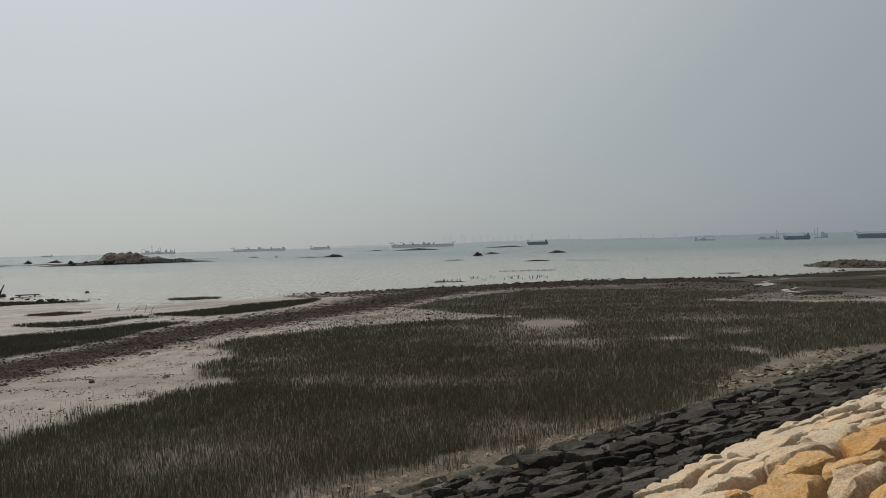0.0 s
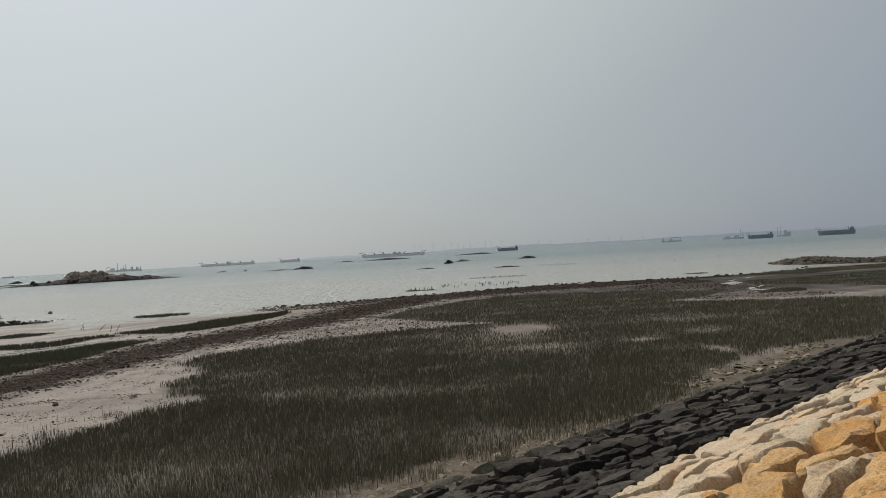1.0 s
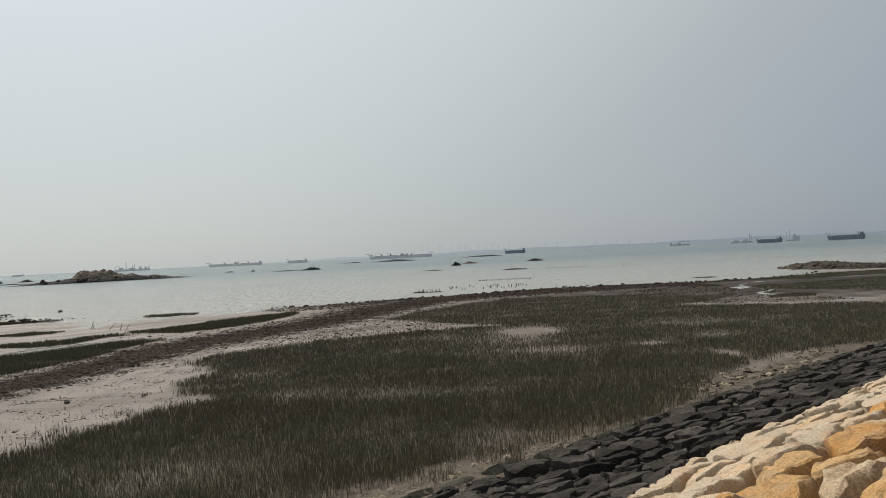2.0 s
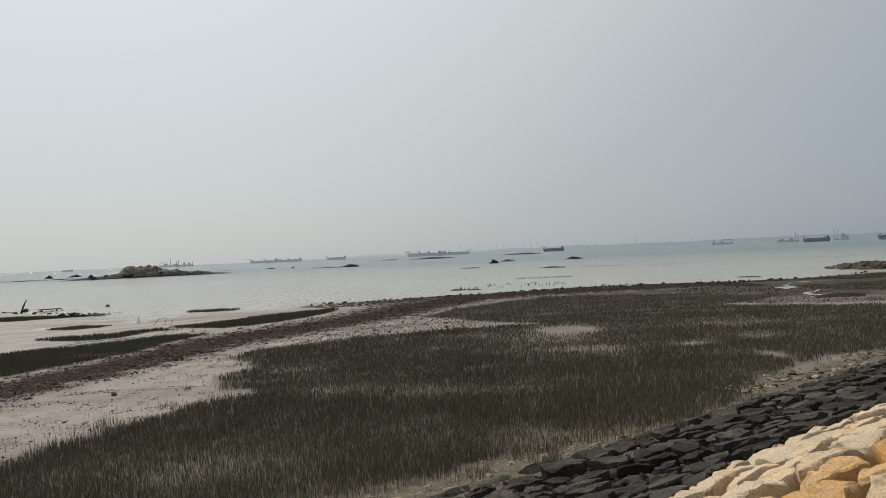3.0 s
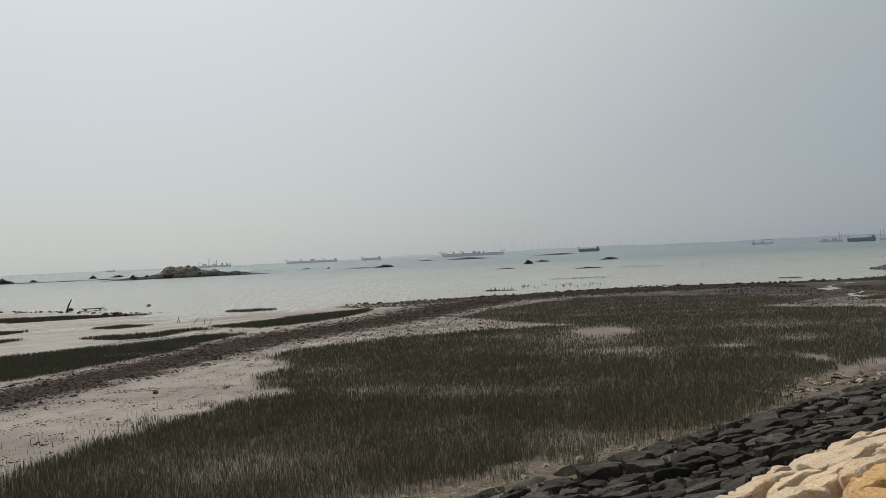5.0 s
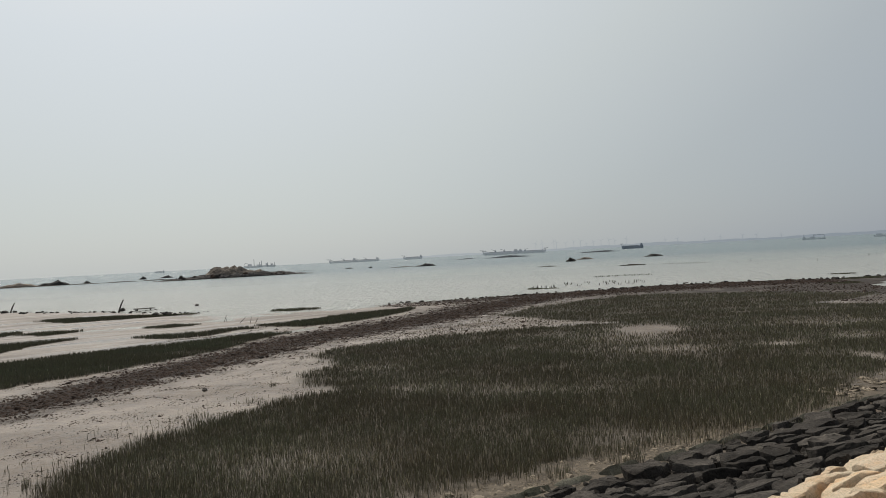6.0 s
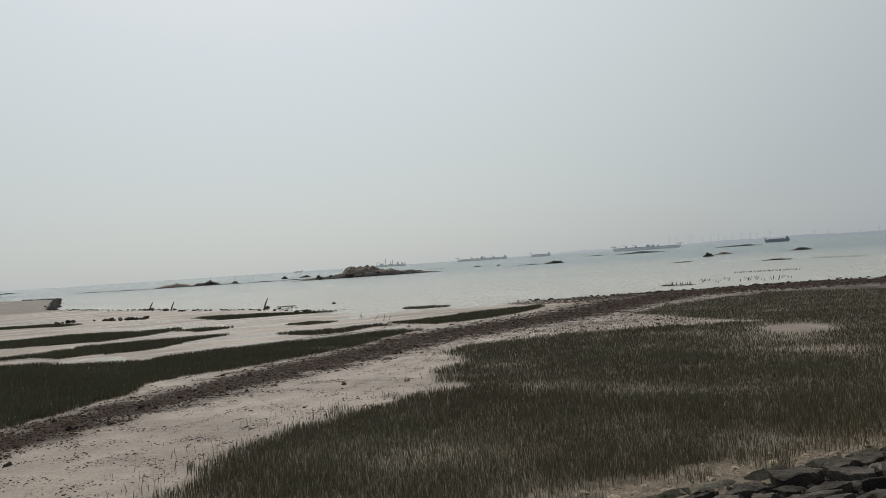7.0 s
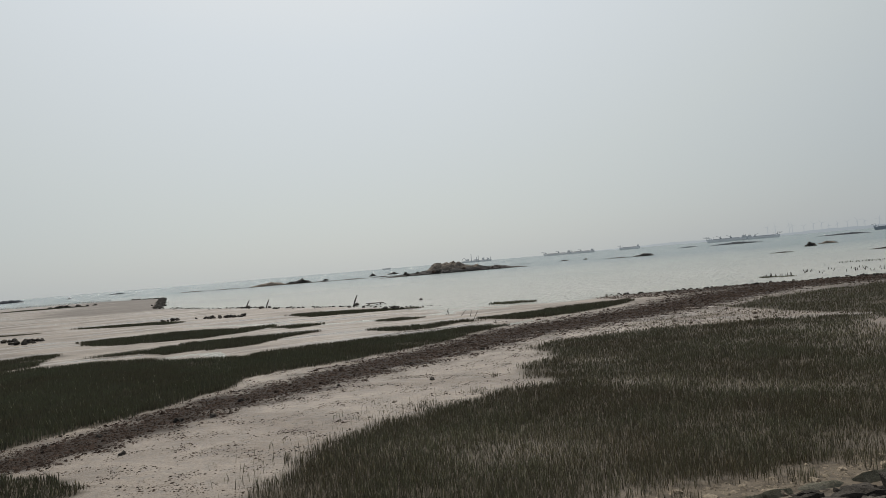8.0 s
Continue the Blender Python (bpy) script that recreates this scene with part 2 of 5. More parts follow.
bumped(n, l, bsdf, maths(n, l, "ADD", maths(n, l, "ADD", swell, maths(n, l, "MULTIPLY", wavelet, 1.6)), maths(n, l, "MULTIPLY", chop, 0.5)), 1.0, 0.9)


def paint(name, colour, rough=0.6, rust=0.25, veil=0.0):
    """Weathered paint in a hazed colour; veil leaves a share transparent, imitating sea haze."""
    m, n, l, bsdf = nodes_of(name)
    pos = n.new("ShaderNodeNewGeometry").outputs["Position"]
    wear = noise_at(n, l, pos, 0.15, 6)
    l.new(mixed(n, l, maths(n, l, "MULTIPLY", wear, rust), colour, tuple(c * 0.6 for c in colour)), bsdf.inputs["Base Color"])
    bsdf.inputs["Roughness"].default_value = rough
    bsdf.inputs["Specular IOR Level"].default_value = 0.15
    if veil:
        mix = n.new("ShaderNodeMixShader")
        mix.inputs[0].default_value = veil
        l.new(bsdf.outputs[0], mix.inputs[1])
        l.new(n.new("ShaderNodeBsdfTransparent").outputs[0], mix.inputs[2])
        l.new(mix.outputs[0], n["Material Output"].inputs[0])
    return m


# Blue-grey ship colours imitate sea haze, on top of the transparent veil.
HULL_DARK = paint("hazed_slate_hull_paint", (0.30, 0.34, 0.40), veil=0.28)
HULL_PALE = paint("hazed_grey_hull_paint", (0.62, 0.66, 0.69), veil=0.62)
CABIN = paint("weathered_hazed_white_paint", (0.66, 0.69, 0.71), veil=0.5)
CABIN_NEAR = paint("hazed_grey_paint", (0.34, 0.38, 0.42), veil=0.28)
STEEL = paint("hazed_grey_steel_paint", (0.45, 0.49, 0.52), veil=0.6)
DECK = paint("haze_muted_deck_paint", (0.15, 0.17, 0.19), veil=0.35)
# Coast glows as haze does, its emission brighter leftwards towards the sun.
FAR_LAND, n, l, bsdf = nodes_of("haze_glow_coast")
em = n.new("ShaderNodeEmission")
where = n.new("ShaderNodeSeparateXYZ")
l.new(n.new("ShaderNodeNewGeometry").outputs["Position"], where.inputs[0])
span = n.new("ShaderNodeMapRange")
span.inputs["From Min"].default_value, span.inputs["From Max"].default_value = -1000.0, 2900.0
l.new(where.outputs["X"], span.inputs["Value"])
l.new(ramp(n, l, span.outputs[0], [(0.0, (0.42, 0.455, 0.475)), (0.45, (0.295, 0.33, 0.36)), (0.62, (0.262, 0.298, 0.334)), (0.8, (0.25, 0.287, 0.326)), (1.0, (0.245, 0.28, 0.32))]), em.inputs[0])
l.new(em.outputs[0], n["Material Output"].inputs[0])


# ---- mesh helpers ----
def from_bm(name, bm, material, smooth=False):
    me = bpy.data.meshes.new(name)
    bm.to_mesh(me)
    bm.free()
    me.materials.append(material)
    if smooth:
        me.shade_smooth()
    return me


def part(name, bm, material, parent, label=""):
    ob = new(name, from_bm(name, bm, material))
    ob.parent = parent
    return tagged(ob, label)


def box(bm, x0, x1, y0, y1, z0, z1, taper=0.0):
    t = taper
    vs = [bm.verts.new(p) for p in ((x0, y0, z0), (x1, y0, z0), (x1, y1, z0), (x0, y1, z0), (x0 + t, y0 + t, z1), (x1 - t, y0 + t, z1), (x1 - t, y1 - t, z1), (x0 + t, y1 - t, z1))]
    for f in ((3, 2, 1, 0), (4, 5, 6, 7), (0, 1, 5, 4), (1, 2, 6, 5), (2, 3, 7, 6), (3, 0, 4, 7)):
        bm.faces.new([vs[i] for i in f])


def rod(bm, a, b, r0, r1, sides=6):
    a, b = Vector(a), Vector(b)
    turn = (b - a).to_track_quat("Z", "Y").to_matrix()
    rings = []
    for c, r in ((a, r0), (b, r1)):
        rings.append([bm.verts.new(c + turn @ Vector((r * math.cos(k * math.tau / sides), r * math.sin(k * math.tau / sides), 0))) for k in range(sides)])
    for k in range(sides):
        bm.faces.new((rings[0][k], rings[0][(k + 1) % sides], rings[1][(k + 1) % sides], rings[1][k]))
    bm.faces.new(rings[1])
    bm.faces.new(rings[0][::-1])


def mesh_from_arrays(name, verts, tris, material, attributes=()):
    me = bpy.data.meshes.new(name)
    me.vertices.add(len(verts))
    me.vertices.foreach_set("co", np.ascontiguousarray(verts, dtype=np.float32).ravel())
    me.loops.add(tris.size)
    me.loops.foreach_set("vertex_index", np.ascontiguousarray(tris, dtype=np.int32).ravel())
    me.polygons.add(len(tris))
    me.polygons.foreach_set("loop_start", np.arange(0, tris.size, 3, dtype=np.int32))
    for key, values in attributes:
        me.attributes.new(key, "FLOAT", "POINT").data.foreach_set("value", np.ascontiguousarray(values, dtype=np.float32))
    me.update(calc_edges=True)
    me.validate()
    me.materials.append(material)
    return me


def inside(px, py, outline):
    """Which points lie in an outline."""
    res = np.zeros(px.shape, bool)
    for (x0, y0), (x1, y1) in zip(outline, outline[1:] + outline[:1]):
        if y0 != y1:
            res ^= ((y0 > py) != (y1 > py)) & (px < (x1 - x0) * (py - y0) / (y1 - y0) + x0)
    return res


def away(px, py, line):
    """Distance of points from a broken line."""
    best = np.full(px.shape, 1e9)
    for (x0, y0), (x1, y1) in zip(line, line[1:]):
        dx, dy = x1 - x0, y1 - y0
        k = np.clip(((px - x0) * dx + (py - y0) * dy) / (dx * dx + dy * dy), 0, 1)
        best = np.minimum(best, np.hypot(px - x0 - k * dx, py - y0 - k * dy))
    return best


PHASES = np.random.RandomState(5).uniform(0, 6.28, (24, 3))


def wander(px, py, size):
    """Smooth noise of about -1 to 1 with waves of the given size."""
    total = 0.0
    for i, (a, b, c) in enumerate(PHASES):
        w = 6.28 / size * (0.6 + 1.6 * i / len(PHASES))
        total = total + np.sin(w * (px * math.cos(a) + py * math.sin(a)) + b + c * i) * (1.2 - i / len(PHASES))
    return total / 5.0


def polar(azimuth, distance):
    """A place by its bearing to the left of +y and its distance."""
    return -math.sin(radians(azimuth)) * distance, math.cos(radians(azimuth)) * distance


# ---- the plan ----
SEA = -0.08
SHORE = [(-3000, 700), (-470, 286), (-395, 296), (-352, 297), (-328, 289), (-281, 270), (-157, 149), (-122, 130), (-102, 121), (-82, 110), (-69, 105), (-53, 94.5), (-47, 92), (-43.5, 86.5), (-39, 83.6), (-34.5, 85.6),
         (-30, 85.6), (-25.5, 84.4), (-22.5, 88), (-17, 94), (-9, 97), (2, 102.4), (10, 104.5), (19, 109), (28, 109.5), (40, 105.5), (56, 108.5), (66, 117), (110, 122), (300, 150), (3000, 300)]
TIDE_STONES = [(-157, 149), (-122, 130), (-102, 121), (-82, 110), (-69, 105), (-51, 94.5), (-44, 94), (-36, 91.5), (-29, 91.5), (-17, 95), (-9, 97), (2, 102.4), (10, 104.5), (19, 109), (28, 109.5), (40, 105.5), (56, 108.5), (66, 117)]
BEACH = [(-12, 95.5), (-9, 97), (2, 102.4), (10, 104.5), (19, 109), (28, 109.5), (40, 105.5), (56, 108.5)]
LAND = SHORE + [(3000, -4000), (-3000, -4000)]
CREEK = [(47, 99), (42.3, 94), (40, 88), (40.2, 84), (39.2, 80.5), (36.6, 75), (34.6, 71.5)]
POOLS = [[(-40, 75.5), (-31.5, 83)], [(-60, 67), (-44, 72), (-38, 77)], [(-48, 45), (-44, 46.5), (-40, 44.5)], [(-75, 77), (-52, 74)], [(-64, 42), (-60.5, 40)], [(-20, 65), (-26, 58)]]
SHINGLE = [(-33, 8), (-26, 16.5), (-25.5, 21), (-25.5, 26), (-24, 31), (-23, 36), (-21, 44), (-18.5, 54), (-14, 62), (-9.5, 70), (-5, 82), (0, 92), (10, 98), (22, 100), (36, 101)]
ALONG, DOWN = Vector((0.781, 0.624, 0)), Vector((-0.624, 0.781, 0))     # the seawall runs along ALONG and falls towards DOWN
PROFILE = [(-9.0, -0.5), (-3.0, 4.4), (1.25, 4.4), (5.0, 2.85), (9.6, 1.0), (11.5, 0.55), (14.0, 0.10), (14.6, -0.6)]
GRANITE_EDGE, TOE = 7.65, 14.0


def wall_height(s):
    return float(np.interp(s, [p[0] for p in PROFILE], [p[1] for p in PROFILE]))


def on_wall(u, s, lift=0.0):
    p = ALONG * u + DOWN * s
    return Vector((p.x, p.y, wall_height(s) + lift))


def ground_height(px, py):
    d = away(px, py, SHORE) * np.where(inside(px, py, LAND), 1.0, -1.0) + 1.2 * wander(px, py, 9) * np.clip(1 - np.hypot(px, py) / 400, 0, 1)
    z = np.where(d > 0, SEA + 0.075 * (1 - np.exp(-np.maximum(d, 0) / 5)), np.maximum(SEA + 0.05 * d, -1.6))
    z = z + np.where(d > 1, 0.018 * wander(px, py, 3.2) + 0.02 * wander(px, py, 14), 0)
    creek = away(px + 1.2 * wander(px, py, 6), py, CREEK)
    z = z - 0.105 * np.exp(-(creek / 0.62) ** 2)
    for line in POOLS:
        z = z - 0.11 * np.exp(-(away(px + 2.0 * wander(px, py, 7), py + 0.6 * wander(px, py, 5), line) / 1.1) ** 2)
    return z


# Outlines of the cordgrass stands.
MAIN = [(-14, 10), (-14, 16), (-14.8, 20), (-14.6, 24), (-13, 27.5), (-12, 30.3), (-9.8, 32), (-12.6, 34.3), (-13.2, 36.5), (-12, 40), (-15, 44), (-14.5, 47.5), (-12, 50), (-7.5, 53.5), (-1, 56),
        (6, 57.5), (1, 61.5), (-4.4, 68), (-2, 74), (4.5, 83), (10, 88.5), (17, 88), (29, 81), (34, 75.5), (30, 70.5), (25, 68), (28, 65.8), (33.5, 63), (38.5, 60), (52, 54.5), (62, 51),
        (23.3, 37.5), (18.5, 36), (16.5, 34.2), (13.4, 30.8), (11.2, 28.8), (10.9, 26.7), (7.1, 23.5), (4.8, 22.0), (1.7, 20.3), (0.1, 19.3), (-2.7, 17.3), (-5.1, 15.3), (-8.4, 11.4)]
STANDS = {
    "wide": [(-31, 13), (-28.5, 18), (-28.6, 21), (-28.0, 24), (-28.0, 28), (-28.1, 31), (-29.6, 34), (-28.8, 36.6), (-26.6, 39.5), (-25.4, 43), (-24.2, 46.5), (-23, 50.6), (-22.6, 56), (-21.6, 60.3), (-24.2, 60.6), (-27.4, 56.6), (-31, 53), (-35, 50), (-38.8, 46.4),
             (-37.6, 43.4), (-43.5, 42.4), (-48, 43), (-53, 41.4), (-57.5, 38), (-68, 33), (-64, 15)],
    "strip": [(-58.5, 44.8), (-55.2, 46.1), (-53.2, 47.6), (-48.8, 45.9), (-47.8, 48.3), (-45, 49.6), (-43.4, 52), (-43.8, 57), (-43.0, 62.2), (-46.5, 61), (-51, 57.5), (-54.5, 54.5), (-54.6, 49.5), (-57, 46.6)],
    "oval": [(-77.4, 60), (-71.6, 56.2), (-66.4, 55.4), (-61, 57.4), (-57.1, 59.5), (-54.9, 64.4), (-56.2, 71.6), (-61.4, 69.5), (-69, 68), (-74, 63.6)],
    "far_strip": [(-109, 83.5), (-98.8, 82.6), (-87, 83.6), (-86.5, 87), (-95, 88.6), (-103, 87)],
    "corner": [(-62, 34), (-59.2, 38.1), (-58.9, 41.4), (-61.9, 44.3), (-65.2, 48.6), (-67, 47.5), (-69, 44), (-72, 38)],
    "edge": [(-117, 75), (-110, 77), (-110, 79), (-120, 78)],
    "spur": [(-55, 68.9), (-49.8, 66), (-48.2, 69.4), (-49.6, 71.5), (-53, 70.5)],
    "ribbon": [(-43, 72.9), (-41.5, 70.2), (-38.7, 69.6), (-36.4, 71.2), (-37, 73.8), (-40.5, 74)],
    "inner": [(-37.2, 60.9), (-34.5, 59.2), (-31.8, 58.7), (-29.3, 60), (-28.2, 64.2), (-26.3, 65.2), (-28.4, 66.4), (-31.2, 64), (-34.6, 61.8)],
    "outer": [(-67.5, 88), (-59.6, 83.2), (-52, 86), (-46, 89.5), (-45.5, 91), (-50, 90.5), (-58, 91.5), (-64, 91)],
    "shoal": [(-35, 89.2), (-32.1, 87.8), (-28.4, 88.9), (-28.2, 90.6), (-34.6, 91.2)],
    "bank": [(-28.2, 67.4), (-25, 65.9), (-22.5, 65.4), (-20.2, 66.4), (-18.1, 68.6), (-16.2, 72.3), (-14.4, 79), (-14.6, 83.5), (-17.6, 81.5), (-21.4, 77.4), (-24.5, 72.4), (-26.4, 69.4)],
    "islet": [(40.6, 101.8), (45.4, 101.2), (48, 106), (43, 105.5)],
    "spit": [(47.3, 103.6), (54.7, 98), (63.1, 100.6), (95, 108), (95, 116), (70.7, 112.6), (62.4, 112), (50, 106.4)],
    "flat": [(41.6, 90.4), (40.3, 81), (42.5, 79.6), (45.1, 78.4), (46.5, 74), (48, 70), (95, 70), (95, 100), (61.5, 95), (52, 91.5), (46, 91)],
    "tuft": [(35, 71.2), (37, 70.2), (39.5, 70.4), (41.3, 73), (40.6, 75.8), (36.8, 74.6)],
    "weed": [(-330, 212), (-306, 216), (-276, 222), (-300, 232), (-335, 228)],
    "ledge": [(35.4, 94), (37.3, 92), (39.6, 92.6), (40.2, 95.4), (36, 96)],
    "skerry": [(45.2, 116.8), (48.8, 115.8), (49.2, 118.2), (45.8, 119.2)],
    "nook": [(-26, 9), (-22.5, 10), (-19.4, 12.8), (-19.4, 14.8), (-22, 15.6), (-25, 15)],
    "raft": [(-1.9, 113.5), (3.1, 112.5), (3.1, 115), (-1.5, 116)],
}
# Thin places in the main stand: x, y, half-widths, and how bare.
THIN = [(-1.2, 30.6, 3.4, 0.9, 0.35), (-5.2, 32.2, 2.6, 1.0, 0.5), (7.6, 51.8, 2.4, 2.8, 1.8), (5.0, 47.5, 3.5, 3.6, 0.5), (7.2, 41.5, 3.4, 1.8, 0.78), (13.5, 42.4, 1.3, 1.0, 1.3),
        (16.0, 37.0, 0.6, 1.6, 1.3), (-7.5, 20.6, 3.6, 2.2, 0.35), (18.8, 45.0, 2.0, 1.4, 0.5), (19.4, 52.0, 4.5, 2.4, 0.45), (-1.5, 17.6, 2.5, 0.8, 0.6), (4.2, 22.8, 2.4, 0.9, 0.5), (-9.5, 38.5, 2.4, 1.2, 0.45)]

# ---- ground, sea, far coast ----
def spaced(lo, hi, fine, outer, wide):
    inner = np.concatenate([np.arange(wide[0], lo, 3.0), np.arange(lo, hi, fine), np.arange(hi, wide[1], 3.0)])
    steps = np.geomspace(3.0, outer, 26)
    return np.concatenate([wide[0] - np.cumsum(steps)[::-1], inner, wide[1] + np.cumsum(steps)])


xs, ys = spaced(-62, 58, 0.42, 640, (-380, 100)), spaced(9, 118, 0.42, 640, (0, 320))
gx, gy = np.meshgrid(xs, ys)
gx, gy = gx.ravel(), gy.ravel()
gz = ground_height(gx, gy)
nx, ny = len(xs), len(ys)
idx = np.arange(nx * ny).reshape(ny, nx)
quads = np.stack([idx[:-1, :-1], idx[:-1, 1:], idx[1:, 1:], idx[1:, :-1]], -1).reshape(-1, 4)
tris = np.concatenate([quads[:, [0, 1, 2]], quads[:, [0, 2, 3]]])
band = away(gx, gy, SHINGLE)
half = np.interp(gy, [16, 30, 60, 95], [1.6, 2.2, 3.6, 5.0])
stony = np.clip(1.6 - band / half + 0.4 * wander(gx, gy, 2.5), 0, 1) * 0.95
stony = np.maximum(stony, np.clip(1.2 - away(gx, gy, BEACH) / np.interp(gx, [-30, -12, 0, 30, 50], [4, 7, 16, 22, 9]) + 0.3 * wander(gx, gy, 4), 0, 1) * 0.98)
stony = np.maximum(stony, np.clip(1.2 - away(gx, gy, [(-340, 286), (-285, 262), (-170, 150)]) / 26 + 0.4 * wander(gx, gy, 30), 0, 0.5))
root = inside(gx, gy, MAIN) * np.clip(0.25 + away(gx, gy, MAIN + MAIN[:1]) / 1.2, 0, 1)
for outline in STANDS.values():
    root = np.maximum(root, inside(gx, gy, outline))
for x, y, a, b, bare in THIN:
    root = root * np.clip(1 - bare * np.exp(-(((gx - x) / a) ** 2 + ((gy - y) / b) ** 2)), 0, 1)
silt = np.clip(2.2 - np.abs(-0.624 * gx + 0.781 * gy - 14.6) / 0.8 + 0.5 * wander(gx, gy, 1.5), 0, 1) * 0.9
stony = np.maximum(stony, np.clip(1.5 - np.hypot((gx - 52) / 40, (gy - 88) / 18) + 0.3 * wander(gx, gy, 6), 0, 0.86))
ground_mesh = mesh_from_arrays("ground", np.stack([gx, gy, gz], -1), tris, MUD, [("stony", stony), ("root", root * 0.95), ("silt", silt), ("soaked", np.clip((np.hypot(gx, gy) - 42) / 18, 0, 1) * (1 - np.clip(stony * 1.6, 0, 1)))])
ground_mesh.shade_smooth()
ground = tagged(new("ground", ground_mesh), "pale grey-brown tidal mud, wet and pitted", "mudflat", kind="structure")

bm = bmesh.new()
vs = [bm.verts.new(p) for p in ((-4900, 30, SEA), (4900, 30, SEA), (4900, 4900, SEA), (-4900, 4900, SEA))]
bm.faces.new(vs)
tagged(new("water", from_bm("water", bm, WATER)), "calm grey-green turbid sea with fine ripples", "sea", kind="structure")

bm = bmesh.new()
rim = [(0.0, 0.0)]
for k in range(161):
    az = 14 - k * 0.36
    rise = 13 + 3 * math.sin(k * 0.13) + 2 * math.sin(k * 0.41) + 3.5 * abs(math.sin(k * 2.3)) + 8 * min(1, max(0, (k - 129) / 6))
    rim.append((az, max(4.0, rise * min(1, k / 25))))
last = None
for az, h in rim[1:]:
    x, y = polar(az, 4600)
    lo, hi, back = bm.verts.new((x, y, -3)), bm.verts.new((x, y, h)), bm.verts.new((x * 1.04, y * 1.04, -3))
    if last:
        bm.faces.new((last[0], lo, hi, last[1]))
        bm.faces.new((last[1], hi, back, last[2]))
    last = (lo, hi, back)
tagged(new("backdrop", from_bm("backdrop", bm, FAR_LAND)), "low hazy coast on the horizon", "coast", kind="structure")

# ---- seawall ----
def extruded(name, points, u0, u1, material, drop=0.0):
    bm = bmesh.new()
    rows = []
    for u in np.linspace(u0, u1, 24):
        rows.append([bm.verts.new((*(ALONG * u + DOWN * s).xy, z - drop)) for s, z in points])
    for a, b in zip(rows, rows[1:]):
        for k in range(len(points) - 1):
            bm.faces.new((a[k], b[k], b[k + 1], a[k + 1]))
    return from_bm(name, bm, material)


upper = tagged(new("seawall", extruded("seawall", [p for p in PROFILE if p[0] <= 5.0] + [(GRANITE_EDGE, wall_height(GRANITE_EDGE))], -60, 160, CORE, 0.42)),
               "sloping seawall of fitted warm granite boulders", "seawall", kind="structure")
lower = tagged(new("seawall_foot", extruded("seawall_foot", [(GRANITE_EDGE, wall_height(GRANITE_EDGE))] + [p for p in PROFILE if p[0] > GRANITE_EDGE], -60, 160, CORE, 0.30)),
               "tide-blackened stone foot of the seawall", "seawall", kind="structure")
bm = bmesh.new()
corners = [(-60, -3.2), (160, -3.2), (160, 1.0), (-60, 1.0)]
low = [bm.verts.new((*(ALONG * u + DOWN * s).xy, 3.95)) for u, s in corners]
top = [bm.verts.new((*(ALONG * u + DOWN * s).xy, 4.42)) for u, s in corners]
bm.faces.new(top)
for k in range(4):
    bm.faces.new((low[k], low[(k + 1) % 4], top[(k + 1) % 4], top[k]))
tagged(new("pavement", from_bm("pavement", bm, CONCRETE)), "plain concrete path along the seawall crest", "path", kind="structure")


def clipped(poly, a, b, c):
    """The part of a convex outline where a*x + b*y <= c."""
    out = []
    for (x0, y0), (x1, y1) in zip(poly, poly[1:] + poly[:1]):
        d0, d1 = a * x0 + b * y0 - c, a * x1 + b * y1 - c
        if d0 <= 0:
            out.append((x0, y0))
        if d0 * d1 < 0:
            k = d0 / (d0 - d1)
            out.append((x0 + k * (x1 - x0), y0 + k * (y1 - y0)))
    return out


def fitted_cells(rng, u0, u1, s0, s1, du, ds, jitter=0.42, known=()):
    """Irregular cells that fit together over a stretch of the slope: the known stones first, others sown between and beyond them."""
    keep = list(known)
    for j in range(int((s1 - s0) / ds) + 1):
        for i in range(int((u1 - u0) / du) + 1):
            u, v = u0 + (i + 0.5 * (j % 2) + rng.uniform(-jitter, jitter)) * du, s0 + (j + 0.5 + rng.uniform(-jitter, jitter)) * ds
            if rng.random() > 0.2 and all(math.hypot((u - k[0]) / du, (v - k[1]) / ds) > 0.72 for k in known):
                keep.append((u, v, ""))
    cells = []
    for p in keep:
        cell = [(p[0] - 1.6 * du, p[1] - 1.6 * ds), (p[0] + 1.6 * du, p[1] - 1.6 * ds), (p[0] + 1.6 * du, p[1] + 1.6 * ds), (p[0] - 1.6 * du, p[1] + 1.6 * ds)]
        for q in keep:
            dx, dy = q[0] - p[0], q[1] - p[1]
            if q is not p and abs(dx) < 3.2 * du and abs(dy) < 3.2 * ds and len(cell) > 2:
                a, b = dx / du ** 2, dy / ds ** 2
                cell = clipped(cell, a, b, a * (p[0] + q[0]) / 2 + b * (p[1] + q[1]) / 2)
        cell = clipped(clipped(cell, 0, -1, -s0), 0, 1, s1) if len(cell) > 2 else cell
        if len(cell) > 2:
            cells.append((cell, p[2]))
    return cells


